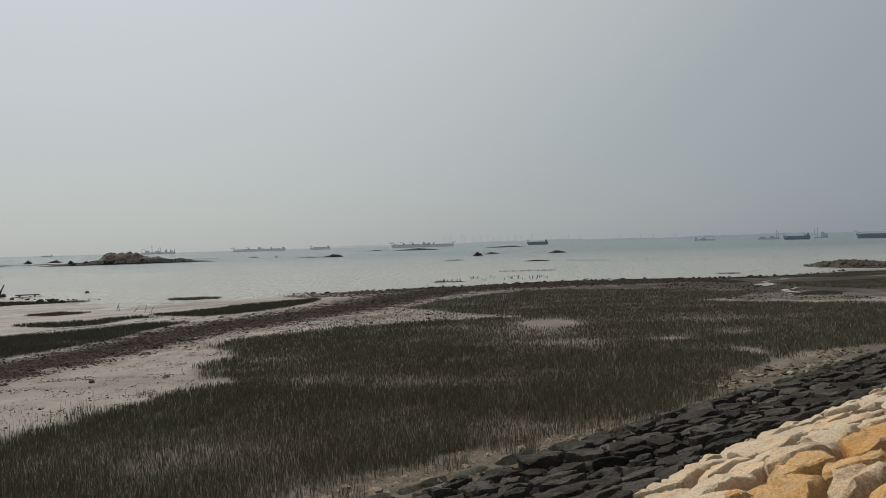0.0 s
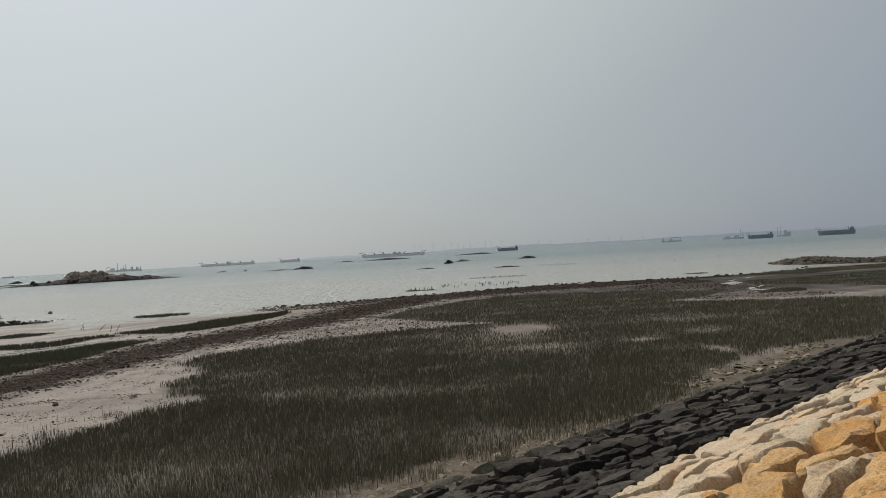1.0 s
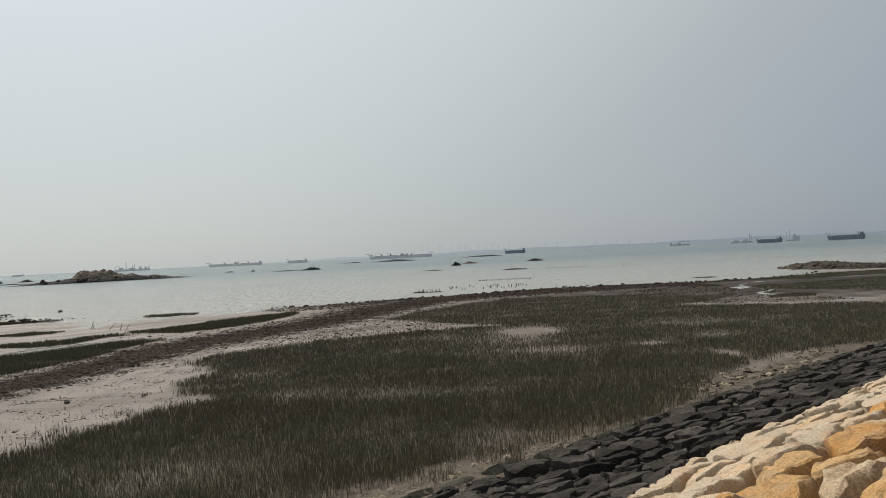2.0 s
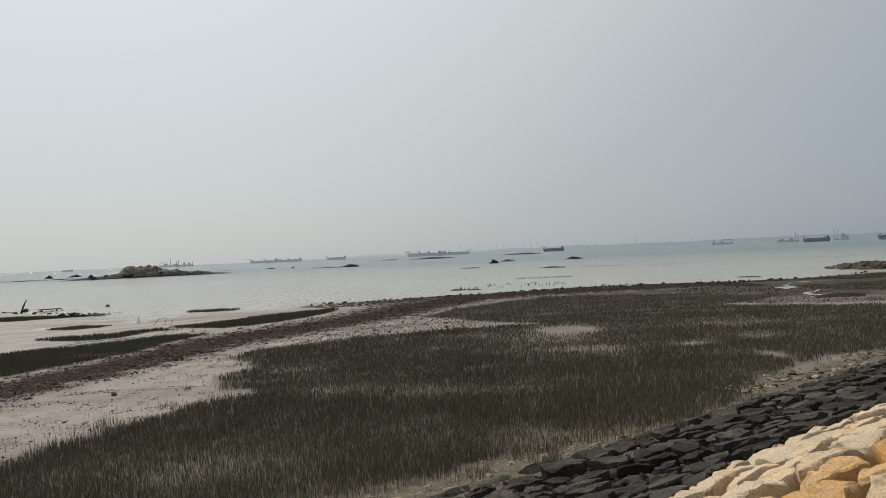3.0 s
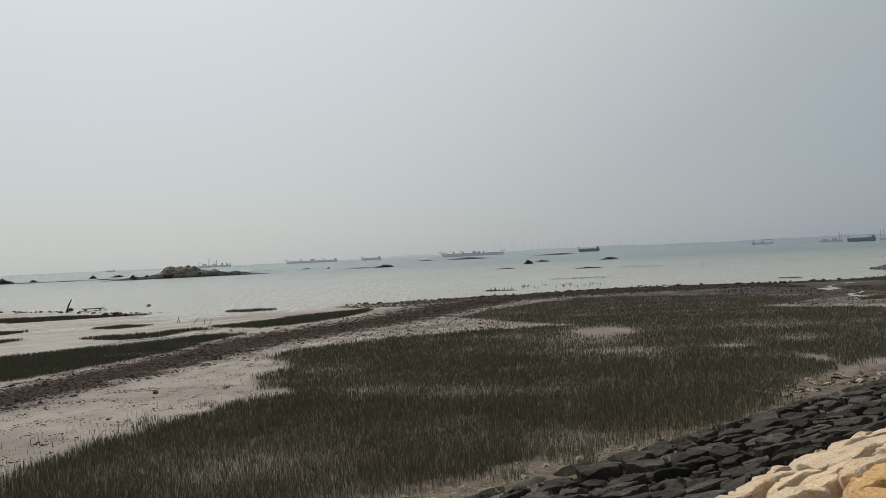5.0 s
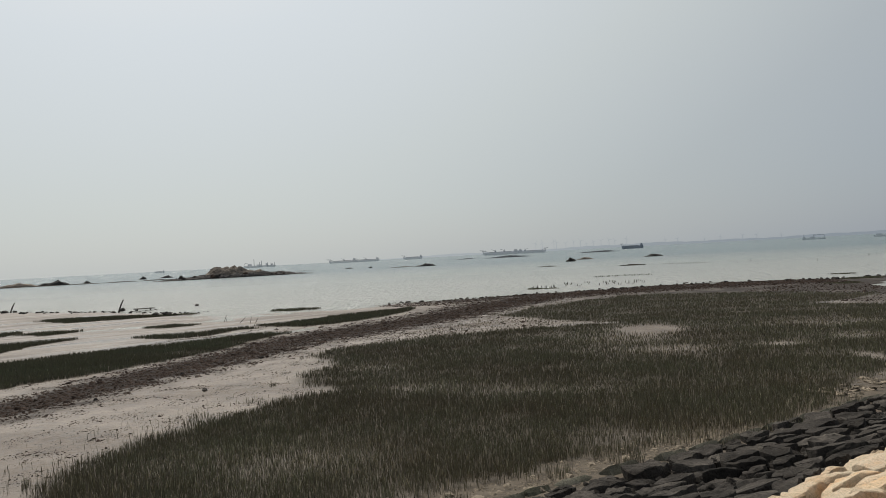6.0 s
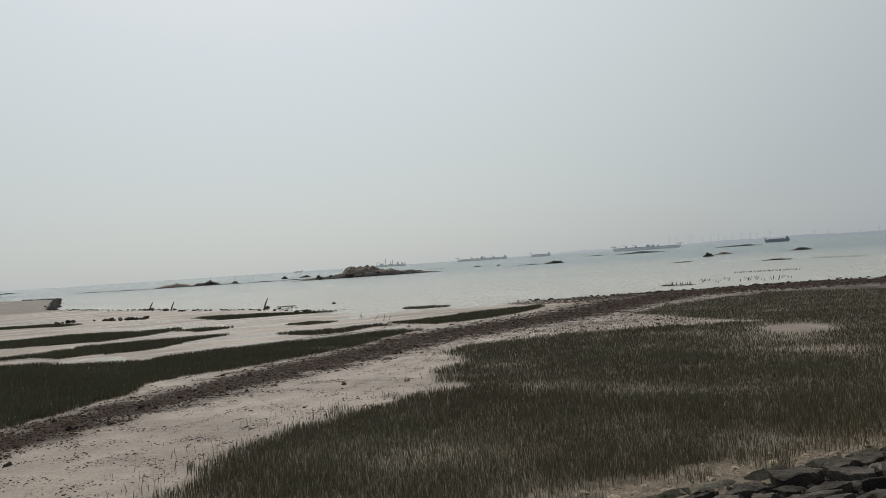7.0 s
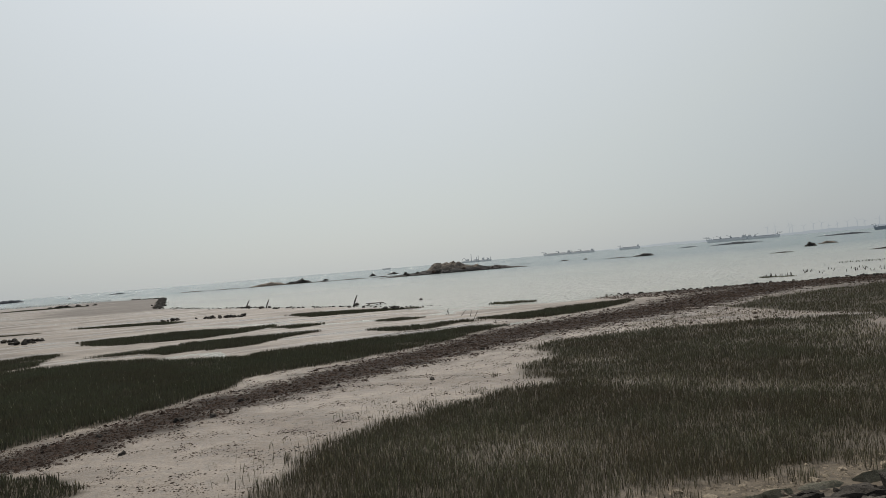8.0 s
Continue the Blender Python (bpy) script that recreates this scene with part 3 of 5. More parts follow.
def boulder_mesh(rng, cell, thick, gap, tilt, material, rough, facet, rim, around=26, soft=0.035):
    """A stone that fills a cell: worn cleavage planes that meet in soft ridges, rounded corners, sunk below."""
    cu, cs = sum(p[0] for p in cell) / len(cell), sum(p[1] for p in cell) / len(cell)
    size = math.sqrt(abs(sum(x0 * y1 - x1 * y0 for (x0, y0), (x1, y1) in zip(cell, cell[1:] + cell[:1]))) / 2)
    planes = [(0.0, rng.uniform(-tilt, tilt), rng.uniform(-tilt, tilt))]
    for _ in range(3):
        a = rng.uniform(0, math.tau)
        k = rng.uniform(0.15, 0.75) * facet
        planes.append((rng.uniform(0.08, 0.42) * size * k * 1.2, math.cos(a) * k, math.sin(a) * k))

    def crown(x, y):
        return -soft * math.log(sum(math.exp(-(h - a * x - b * y) / soft) for h, a, b in planes))

    reaches = []
    for k in range(around):
        dx, dy = math.cos(k * math.tau / around), math.sin(k * math.tau / around)
        reach = 9.0
        for (x0, y0), (x1, y1) in zip(cell, cell[1:] + cell[:1]):
            ex, ey = x1 - x0, y1 - y0
            det = dx * ey - dy * ex
            if abs(det) > 1e-9:
                r = ((x0 - cu) * ey - (y0 - cs) * ex) / det
                if 0 < r < reach:
                    q = ((x0 - cu) * dy - (y0 - cs) * dx) / det
                    if -0.001 <= q <= 1.001:
                        reach = r
        reaches.append(reach)
    outline = []
    for k in range(around):
        reach = min(reaches[k], 0.7 * reaches[k] + 0.15 * (reaches[k - 1] + reaches[(k + 1) % around])) * (1 - 0.09 * rng.random() ** 2)
        outline.append((math.cos(k * math.tau / around) * reach, math.sin(k * math.tau / around) * reach, reach))
    seed = Vector((rng.uniform(0, 90), rng.uniform(0, 90), 0))
    bm = bmesh.new()
    rings = []
    for share, drop in rim:
        ring = []
        for dx, dy, reach in outline:
            k = max(0.2, share * (reach - gap) / reach)
            x, y = dx * k, dy * k
            spot = seed + Vector((x, y, 0))
            z = thick * 0.5 + crown(x, y) - drop * thick + rough * (noise.noise(spot * 2.2) + 0.75 * noise.noise(spot * 5.5) + 0.34 * noise.noise(spot * 12))
            bed = spot.dot(Vector((0.35, 1.0, 0))) * 4.2 + 0.8 * noise.noise(spot * 1.6)
            z -= rough * 1.1 * max(0.0, abs((bed % 1.0) - 0.5) * 2 - 0.55) * (1 if share > 0.1 else 0)
            side = 1 + 0.13 * noise.noise(seed + Vector((dx, dy, drop)) * 5)
            ring.append(bm.verts.new((x * side, y * side, z)))
        rings.append(ring)
    top = bm.verts.new((0, 0, sum(v.co.z for v in rings[-1]) / around))
    for a, b in zip(rings, rings[1:]):
        for k in range(around):
            bm.faces.new((a[k], a[(k + 1) % around], b[(k + 1) % around], b[k]))
    for k in range(around):
        bm.faces.new((rings[-1][k], rings[-1][(k + 1) % around], top))
    me = from_bm("boulder", bm, material, True)
    me.set_sharp_from_angle(angle=radians(34))
    return cu, cs, me


def seat(ob, parent, cu, cs, lift):
    """Bed a stone into the slope at a place along and down it."""
    ob.parent = parent
    s0, s1 = wall_height(cs - 0.2), wall_height(cs + 0.2)
    up = Vector((DOWN.x * (s0 - s1), DOWN.y * (s0 - s1), 0.4)).normalized()
    m = Matrix((ALONG, up.cross(ALONG).normalized(), up)).transposed().to_4x4()
    m.translation = on_wall(cu, cs, lift)
    ob.matrix_local = m


# Stones that stand out on the slope: place along and down it, and the kind of rock.
BOULDERS = [(6.95, 2.35, "grey"), (5.6, 1.75, "rusty"), (7.7, 1.9, "rusty"), (6.3, 1.85, "tan"), (4.9, 2.5, "pale"), (6.2, 3.05, "tan"), (7.75, 3.6, "tan"), (8.3, 3.05, "tan"), (8.6, 4.45, "brown"), (7.2, 4.25, "grey"), (7.7, 4.9, "pale"), (9.75, 4.5, "pale"),
            (12.5, 5.3, "pale"), (12.5, 6.4, "pale"), (10.7, 5.55, "pale"), (10.1, 6.5, "pale"), (8.6, 5.8, "pale"), (8.0, 6.5, "rusty"), (10.0, 3.5, "rusty"), (8.9, 2.5, "rusty"), (11.7, 3.9, "grey"), (12.4, 4.6, "pale"),
            (15.2, 5.7, "pale"), (17.8, 6.2, "pale"), (13.2, 3.7, "rusty"), (6.5, 3.95, "rusty"), (5.6, 3.4, "pale"), (11.4, 4.7, "pale"), (14.6, 4.6, "rusty"), (16.6, 4.9, "grey")]
FOOT = [(15.4, 11.8, ""), (13.9, 11.9, ""), (13.5, 10.5, ""), (12.0, 9.8, ""), (10.1, 8.3, ""), (10.9, 9.7, ""), (14.8, 10.0, ""), (16.0, 10.8, ""), (17.7, 10.6, ""), (18.3, 12.5, ""), (17.2, 11.6, ""), (20.4, 12.9, ""), (21.7, 11.7, ""),
        (18.6, 9.7, ""), (22.9, 11.0, ""), (24.1, 11.4, ""), (21.8, 9.3, ""), (25.0, 10.2, ""), (20.3, 9.9, ""), (25.0, 8.9, ""), (23.4, 8.0, ""), (30.4, 11.1, ""), (28.1, 13.0, ""), (25.4, 13.2, ""), (22.8, 13.1, "")]
ROCK_KINDS = {"grey": GREY_GRANITE, "rusty": RUSTY_GRANITE, "tan": GRANITE, "pale": PALE_GRANITE, "brown": RUSTY_GRANITE}
ROUNDED = ((0.95, 1.0), (1.0, 0.55), (1.0, 0.16), (0.975, 0.04), (0.92, 0.0), (0.78, 0.0), (0.58, 0.0), (0.36, 0.0), (0.17, 0.0))
SPLIT = ((0.93, 1.2), (1.0, 0.5), (1.0, 0.06), (0.975, 0.0), (0.82, 0.0), (0.55, 0.0), (0.28, 0.0))
rng = random.Random(11)
cells = fitted_cells(rng, -3.0, 36.0, 1.3, GRANITE_EDGE + 0.1, 1.25, 0.62, 0.42, BOULDERS)
for cell, kind in sorted(cells, key=lambda c: sum(p[0] for p in c[0]) / len(c[0]))[:300]:
    cell = clipped(cell, -0.28, 1, 3.9)        # the granite's lower edge climbs towards the near end
    if len(cell) < 3:
        continue
    down = sum(p[1] for p in cell) / len(cell)
    kind = kind or ("pale" if rng.random() < (down - 4.0) / 1.4 else rng.choice(("tan", "tan", "rusty", "grey")))
    flush = max(0.0, min(1.0, (down - 3.8) / 1.5))
    cu, cs, me = boulder_mesh(rng, cell, rng.uniform(0.40, 0.68), rng.uniform(0.015, 0.065), 0.13 - 0.05 * flush, ROCK_KINDS[kind], 0.075 - 0.025 * flush, 0.75 - 0.3 * flush, ROUNDED)
    lift = rng.uniform(-0.06, 0.06) * (1.2 - 0.9 * flush) - 0.29 - 0.03 * flush - (0.16 if kind == "brown" else 0.0)
    seat(new("granite_boulder", me), upper, cu, cs, lift)
rng = random.Random(12)
cells = fitted_cells(rng, 2.0, 50.0, 5.6, TOE, 0.98, 0.62, 0.5, FOOT)
for cell, kind in sorted(cells, key=lambda c: sum(p[0] for p in c[0]) / len(c[0])):
    cell = clipped(cell, 0.28, -1, -3.9) if cell[0][0] < 13.4 else clipped(cell, 0, -1, -GRANITE_EDGE)
    if len(cell) < 3:
        continue
    cu, cs, me = boulder_mesh(rng, cell, rng.uniform(0.28, 0.50), rng.uniform(0.02, 0.13), 0.13, DARK_STONE, 0.06, 0.45, SPLIT, 17, 0.012)
    seat(new("foot_stone", me), lower, cu, cs, rng.uniform(-0.12, 0.03) - 0.17)
# A weathered kerb of long stones closes the toe.
along = 7.0
while along < 44.0:
    reach, wide = rng.uniform(0.7, 1.7), rng.uniform(0.15, 0.23)
    cell = [(along, TOE + 0.08 - wide), (along + reach, TOE + 0.08 - wide + rng.uniform(-0.05, 0.05)), (along + reach, TOE + 0.08 + wide), (along, TOE + 0.08 + wide)]
    cu, cs, me = boulder_mesh(rng, cell, 0.26, 0.015, 0.05, KERB_STONE, 0.025, 0.2, SPLIT, 18, 0.012)
    seat(new("kerb_stone", me), lower, cu, cs, rng.uniform(-0.03, 0.01) - 0.03)
    along += reach + (rng.uniform(0.0, 0.08) if rng.random() < 0.8 else rng.uniform(0.3, 1.0))


# ---- cordgrass ----
def grass(name, outline, label, density, height, width, thin=(), seed=1, ragged=0.7, far_from=1e9, edge=0.9, bleach=1.0, material=CORDGRASS):
    """Upright bent blades, sown over an outline with a ragged edge and thin places."""
    rs = np.random.RandomState(seed)
    pxs, pys = [p[0] for p in outline], [p[1] for p in outline]
    x0, x1, y0, y1 = min(pxs) - 1, max(pxs) + 1, min(pys) - 1, max(pys) + 1
    count = int((x1 - x0) * (y1 - y0) * density)
    x, y = rs.uniform(x0, x1, count), rs.uniform(y0, y1, count)
    keep = rs.uniform(0, 1, count) < np.where(y > far_from, np.clip(far_from / y, 0.3, 1) ** 1.6, 1)
    x, y = x[keep], y[keep]
    keep = inside(x, y, outline) | (away(x, y, outline + outline[:1]) < 1.6 * ragged)
    x, y = x[keep], y[keep]
    count = len(x)
    keep = inside(x + ragged * wander(x, y, 2.6), y + ragged * wander(y, x, 2.6), outline)
    fill = 0.80 + 0.28 * wander(x, y, 5) + 0.22 * wander(x, y, 1.1)
    straw = np.interp(y, [13, 22, 38], [0.16, 0.07, 0.02]) * bleach
    for cx, cy, a, b, bare in thin:
        g = np.exp(-(((x - cx) / a) ** 2 + ((y - cy) / b) ** 2))
        fill = fill * np.clip(1 - bare * g, 0, 1)
        straw = straw + 0.34 * g
    fill = fill * np.clip(0.12 + away(x, y, outline + outline[:1]) / edge, 0.1, 1)
    keep &= rs.uniform(0, 1, count) < fill
    x, y, straw = x[keep], y[keep], straw[keep]
    count = len(x)
    z = np.maximum(ground_height(x, y), SEA) - 0.04
    h = height * np.interp(y, [22, 50], [1.0, 0.68]) * rs.uniform(0.6 + 0.2 * (bleach < 1), 1.15 - 0.1 * (bleach < 1), count) * (0.9 + 0.18 * wander(x, y, 7))
    w = width * rs.uniform(0.6, 1.3, count) * np.where(y > far_from, np.clip(y / far_from, 1, 2.4), 1)
    turn, lean = rs.uniform(0, 6.283, count), rs.uniform(0.02, 0.30, count)
    way = rs.uniform(0, 6.283, count)
    side = np.stack([np.cos(turn), np.sin(turn), np.zeros(count)], -1) * w[:, None] / 2
    bend = np.stack([np.cos(way), np.sin(way), np.zeros(count)], -1) * (lean * h)[:, None]
    base = np.stack([x, y, z], -1)
    mid = base + bend * 0.3 + np.stack([0 * h, 0 * h, h * 0.55], -1)
    tip = base + bend + np.stack([0 * h, 0 * h, h], -1)
    verts = np.stack([base - side * 0.8, base + side * 0.8, mid - side, mid + side, tip], 1).reshape(-1, 3)
    k = np.arange(count)[:, None, None] * 5
    tris = (k + np.array([[0, 1, 3], [0, 3, 2], [2, 3, 4]])[None]).reshape(-1, 3)
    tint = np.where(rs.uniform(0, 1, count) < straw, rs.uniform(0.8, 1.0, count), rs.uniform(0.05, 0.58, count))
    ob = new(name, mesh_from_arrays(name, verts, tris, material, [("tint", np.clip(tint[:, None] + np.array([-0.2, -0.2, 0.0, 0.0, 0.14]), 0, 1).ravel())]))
    return tagged(ob, label, "marsh grass", "stands of cordgrass", "stuff")


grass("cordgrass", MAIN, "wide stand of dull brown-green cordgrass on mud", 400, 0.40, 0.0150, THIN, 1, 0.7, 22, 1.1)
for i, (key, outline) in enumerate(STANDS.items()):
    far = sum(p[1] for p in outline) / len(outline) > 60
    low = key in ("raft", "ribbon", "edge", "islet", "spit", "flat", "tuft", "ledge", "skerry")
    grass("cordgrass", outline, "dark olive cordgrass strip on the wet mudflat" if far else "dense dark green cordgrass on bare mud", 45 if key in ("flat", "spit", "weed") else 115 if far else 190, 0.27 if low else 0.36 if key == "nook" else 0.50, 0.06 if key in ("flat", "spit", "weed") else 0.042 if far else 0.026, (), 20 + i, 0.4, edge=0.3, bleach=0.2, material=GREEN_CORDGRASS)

FRINGE = [(-15.5, 15), (-17.6, 20), (-17.8, 25), (-15.6, 29.5), (-12, 31), (-12.5, 28), (-14.3, 24), (-14.5, 20), (-13.8, 15)]
grass("reeds", FRINGE, "thin scattered reeds on bare mud", 7, 0.34, 0.018, (), 77, 0.8)

TONGUE = [(-13, 50.5), (-7.5, 54), (-1, 56.5), (6, 58), (10, 60), (2, 62.5), (-4.5, 66), (-9, 60)]
grass("reeds", TONGUE, "low scattered reeds on a tongue of mud", 16, 0.34, 0.03, (), 78, 0.8)

# ---- shingle ----
def pebbles(name, pts, sizes, material, label, category, seed):
    rs = np.random.RandomState(seed)
    shape = np.array([(1, 0, 0), (0.3, 0.95, 0), (-0.8, 0.6, 0), (-0.85, -0.55, 0), (0.25, -0.95, 0), (0.45, 0.3, 0.62), (-0.4, 0.35, 0.7), (-0.1, -0.5, 0.6)])
    faces = np.array([(0, 1, 5), (1, 6, 5), (1, 2, 6), (2, 3, 6), (3, 7, 6), (3, 4, 7), (4, 0, 7), (0, 5, 7), (5, 6, 7)])
    count = len(pts)
    v = shape[None] * rs.uniform(0.65, 1.3, (count, 8, 1)) * sizes[:, None, None] * np.stack([rs.uniform(0.7, 1.3, count), rs.uniform(0.6, 1.0, count), rs.uniform(0.5, 1.0, count)], -1)[:, None]
    a = rs.uniform(0, 6.283, count)[:, None]
    x, y = v[..., 0] * np.cos(a) - v[..., 1] * np.sin(a), v[..., 0] * np.sin(a) + v[..., 1] * np.cos(a)
    v = np.stack([x, y, v[..., 2] - 0.25 * sizes[:, None]], -1) + pts[:, None]
    tris = (np.arange(count)[:, None, None] * 8 + faces[None]).reshape(-1, 3)
    return tagged(new(name, mesh_from_arrays(name, v.reshape(-1, 3), tris, material)), label, category, kind="stuff")


rs = np.random.RandomState(3)
px, py = rs.uniform(-36, 40, 1100000), rs.uniform(9, 108, 1100000)
keep = (away(px, py, SHINGLE) < 9) | (away(px, py, BEACH) < 11) | (np.hypot((px + 7) / 13, (py - 60) / 12) < 2) | (np.hypot(px - 37, py - 80) < 16)
px, py = px[keep], py[keep]
near = away(px, py, SHINGLE) / np.interp(py, [16, 30, 60, 95], [1.7, 2.3, 3.6, 5.0])
share = np.clip(1.45 - near + 0.35 * wander(px, py, 2), 0.0, 1) * np.interp(py, [15, 45, 100], [0.75, 0.45, 0.16])
share = np.maximum(share, np.clip(1.5 - np.hypot((px + 7) / 13, (py - 60) / 12) + 0.4 * wander(px, py, 3), 0, 0.035))
share = np.maximum(share, np.clip(1.2 - away(px, py, BEACH) / 9, 0, 0.12))
share = np.maximum(share, np.clip(1.3 - np.hypot((px - 37) / 12, (py - 80) / 12), 0, 0.05))
keep = rs.uniform(0, 1, len(px)) < share
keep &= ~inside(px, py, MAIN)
px, py = px[keep], py[keep]
pebbles("shingle", np.stack([px, py, ground_height(px, py)], -1), (rs.gamma(2.0, 0.020, len(px)) + 0.024) * np.interp(py, [15, 45, 100], [1.0, 1.25, 1.8]), GRAVEL, "brown and grey shingle strewn in a long band", "shingle", 4)
px, py = rs.uniform(-32, -5, 150000), rs.uniform(12, 60, 150000)
keep = (rs.uniform(0, 1, len(px)) < 0.25 + 0.8 * wander(px, py, 2.2)) & ~inside(px, py, MAIN) & ~inside(px, py, STANDS["wide"])
px, py = px[keep], py[keep]
pebbles("mud_lumps", np.stack([px, py, ground_height(px, py)], -1), rs.gamma(2.0, 0.011, len(px)) + 0.010, GRAVEL, "scattered dark lumps on the bare mud", "mud lumps", 6)


uu, ss = rs.uniform(2, 46, 2600), rs.uniform(GRANITE_EDGE + 0.1, TOE, 2600)
drop = np.interp(ss, [p[0] for p in PROFILE], [p[1] for p in PROFILE]) - 0.16 + rs.uniform(-0.06, 0.05, 2600)
pebbles("rubble", np.stack([ALONG.x * uu + DOWN.x * ss, ALONG.y * uu + DOWN.y * ss, drop], -1), rs.uniform(0.06, 0.17, 2600), DARK_STONE, "dark rubble wedged between the foot stones", "rubble", 14)

# ---- stones ----
def stone_mesh(seed, flat, material, name="stone"):
    bm = bmesh.new()
    bmesh.ops.create_icosphere(bm, subdivisions=2, radius=1.0)
    off = Vector((seed * 7.3, seed * 3.1, seed))
    for v in bm.verts:
        k = 1 + 0.6 * noise.noise(v.co * 1.0 + off) + 0.3 * noise.noise(v.co * 2.4 + off)
        v.co = Vector((v.co.x * k, v.co.y * k * 0.75, max(-0.35, min(v.co.z * k, 0.95 + 0.4 * noise.noise(off + v.co))) * flat))
    return from_bm(name, bm, material)


DARK_ROCKS = [stone_mesh(k, 0.7, DARK_STONE) for k in range(4)]
TIDE_ROCKS = [stone_mesh(k + 5, 0.75, GRAVEL) for k in range(3)]
SLABS = [stone_mesh(k + 10, 0.3, PALE_STONE, "stone_slab") for k in range(5)]


def put_stone(name, mesh, x, y, size, label, category="stone", group="", z=None, turn=None, squash=1.0, tip=0.0):
    ob = new(name, mesh)
    zz = float(ground_height(np.array([x]), np.array([y]))[0]) if z is None else z
    ob.matrix_world = pose(x, y, zz + 0.06 * size, rng.uniform(-tip, tip), rng.uniform(-tip, tip), rng.uniform(0, 360) if turn is None else turn) @ Matrix.Diagonal((size, size, size * squash, 1))
    return tagged(ob, label, category, group)


rng = random.Random(21)
# Stones along the tide line.
for (x0, y0), (x1, y1) in zip(TIDE_STONES, TIDE_STONES[1:]):
    reach = math.hypot(x1 - x0, y1 - y0)
    for k in range(max(2, int(reach / (0.8 if x1 > -40 else 0.75)))):
        t = rng.random()
        put_stone("shore_stone", rng.choice(DARK_ROCKS), x0 + t * (x1 - x0) + rng.gauss(0, 0.7), y0 + t * (y1 - y0) + rng.gauss(-0.4, 0.9), rng.uniform(0.10, 0.34), "dark weedy stone at the water's edge", group="stones along the tide line")
# Lone stones on the bare mud.
for x, y, size in ((-16.5, 33.0, 0.26), (-24.4, 23.3, 0.34), (-23.4, 24.4, 0.30), (-24.4, 27.5, 0.32), (-22.2, 18.4, 0.22), (-20.5, 38.5, 0.24), (-18.0, 44.0, 0.26), (-26.0, 20.5, 0.25), (-21.3, 31.5, 0.2)):
    put_stone("mud_stone", rng.choice(DARK_ROCKS), x, y, size * 0.72, "dark rounded stone lying on pale mud", group="lone stones on the mud")
# Low rock clusters farther out on the flat.
for x, y in ((-94.6, 91.5), (-86.7, 92.3), (-84.2, 91.6), (-80.8, 92.6), (-90.2, 62), (-92, 64.6), (-98.5, 65), (-50, 89.5)):
    cluster = tagged(new("rock_cluster"), "cluster of dark weedy rocks on the mudflat", "rocks", "rock clusters")
    cluster.matrix_world = pose(x, y, 0)
    for k in range(7):
        ob = new("rock", rng.choice(DARK_ROCKS))
        ob.parent = cluster
        size = rng.uniform(0.25, 0.55)
        ob.matrix_local = pose(rng.gauss(0, 1.3), rng.gauss(0, 0.6), rng.uniform(0.0, 0.22), 0, 0, rng.uniform(0, 360)) @ Matrix.Diagonal((size, size, size, 1))
# Flat broken slabs between the grass and the seawall.
count = 0
while count < 290:
    t, off = rng.random(), rng.gauss(0, 0.55)
    u = 26.0 + 13.5 * t
    s = TOE + 0.75 + 0.35 * math.sin(t * 9) + abs(off) * 1.7 - 0.25
    p = ALONG * u + DOWN * s
    put_stone("stone_slab", rng.choice(SLABS), p.x, p.y, rng.choice((0.06, 0.08, 0.10, 0.12, 0.15, 0.22)), "pale flat broken stone on mud at the seawall foot", group="broken slabs at the seawall foot", squash=rng.uniform(0.7, 1.6), tip=26)
    count += 1
for u, s, size in ((10.9, 14.15, 0.36), (12.2, 14.5, 0.22), (13.4, 14.9, 0.18), (14.6, 14.7, 0.26), (15.8, 14.8, 0.2), (16.6, 14.5, 0.22), (9.4, 14.6, 0.3), (8.2, 14.9, 0.34), (17.9, 14.6, 0.24), (11.5, 15.1, 0.15), (9.0, 15.3, 0.2), (15.1, 15.4, 0.16)):
    p = ALONG * u + DOWN * s
    put_stone("stone_slab", rng.choice(SLABS), p.x, p.y, size * 0.7, "pale flat broken stone on mud at the seawall foot", group="broken slabs at the seawall foot", squash=1.3)

uu, ss = rs.uniform(7, 20, 1500), TOE + 0.25 + np.abs(rs.normal(0, 0.7, 1500))
px, py = ALONG.x * uu + DOWN.x * ss, ALONG.y * uu + DOWN.y * ss
pebbles("toe_gravel", np.stack([px, py, ground_height(px, py)], -1), rs.gamma(2.0, 0.018, 1500) + 0.015, PALE_STONE, "small broken stones on mud along the kerb", "gravel", 17)

# ---- rubble jetty ----
JETTY = [(73, 137), (72.5, 129), (79, 122.5), (100, 118.5), (150, 112)]
bm = bmesh.new()
rows = []
for k in range(41):
    t = k / 40 * (len(JETTY) - 1)
    i = min(int(t), len(JETTY) - 2)
    a, b = Vector(JETTY[i]), Vector(JETTY[i + 1])
    c, d = a.lerp(b, t - i), (b - a).normalized()
    side = Vector((-d.y, d.x))
    h = (0.55 + 0.10 * math.sin(k * 0.9) + 0.45 * math.exp(-((k - 11) / 5) ** 2)) * min(1, 0.3 + k / 6)
    rows.append([bm.verts.new((*(c + side * w), z)) for w, z in ((-3.6, -0.5), (-1.2, h), (1.2, h), (3.6, -0.5))])
for a, b in zip(rows, rows[1:]):
    for k in range(3):
        bm.faces.new((a[k], a[k + 1], b[k + 1], b[k]))
bm.faces.new(rows[0])
bmesh.ops.recalc_face_normals(bm, faces=bm.faces)
jetty = tagged(new("jetty", from_bm("jetty", bm, CORE)), "low rubble jetty of dark loose rocks", "jetty", kind="structure")
rs = np.random.RandomState(8)
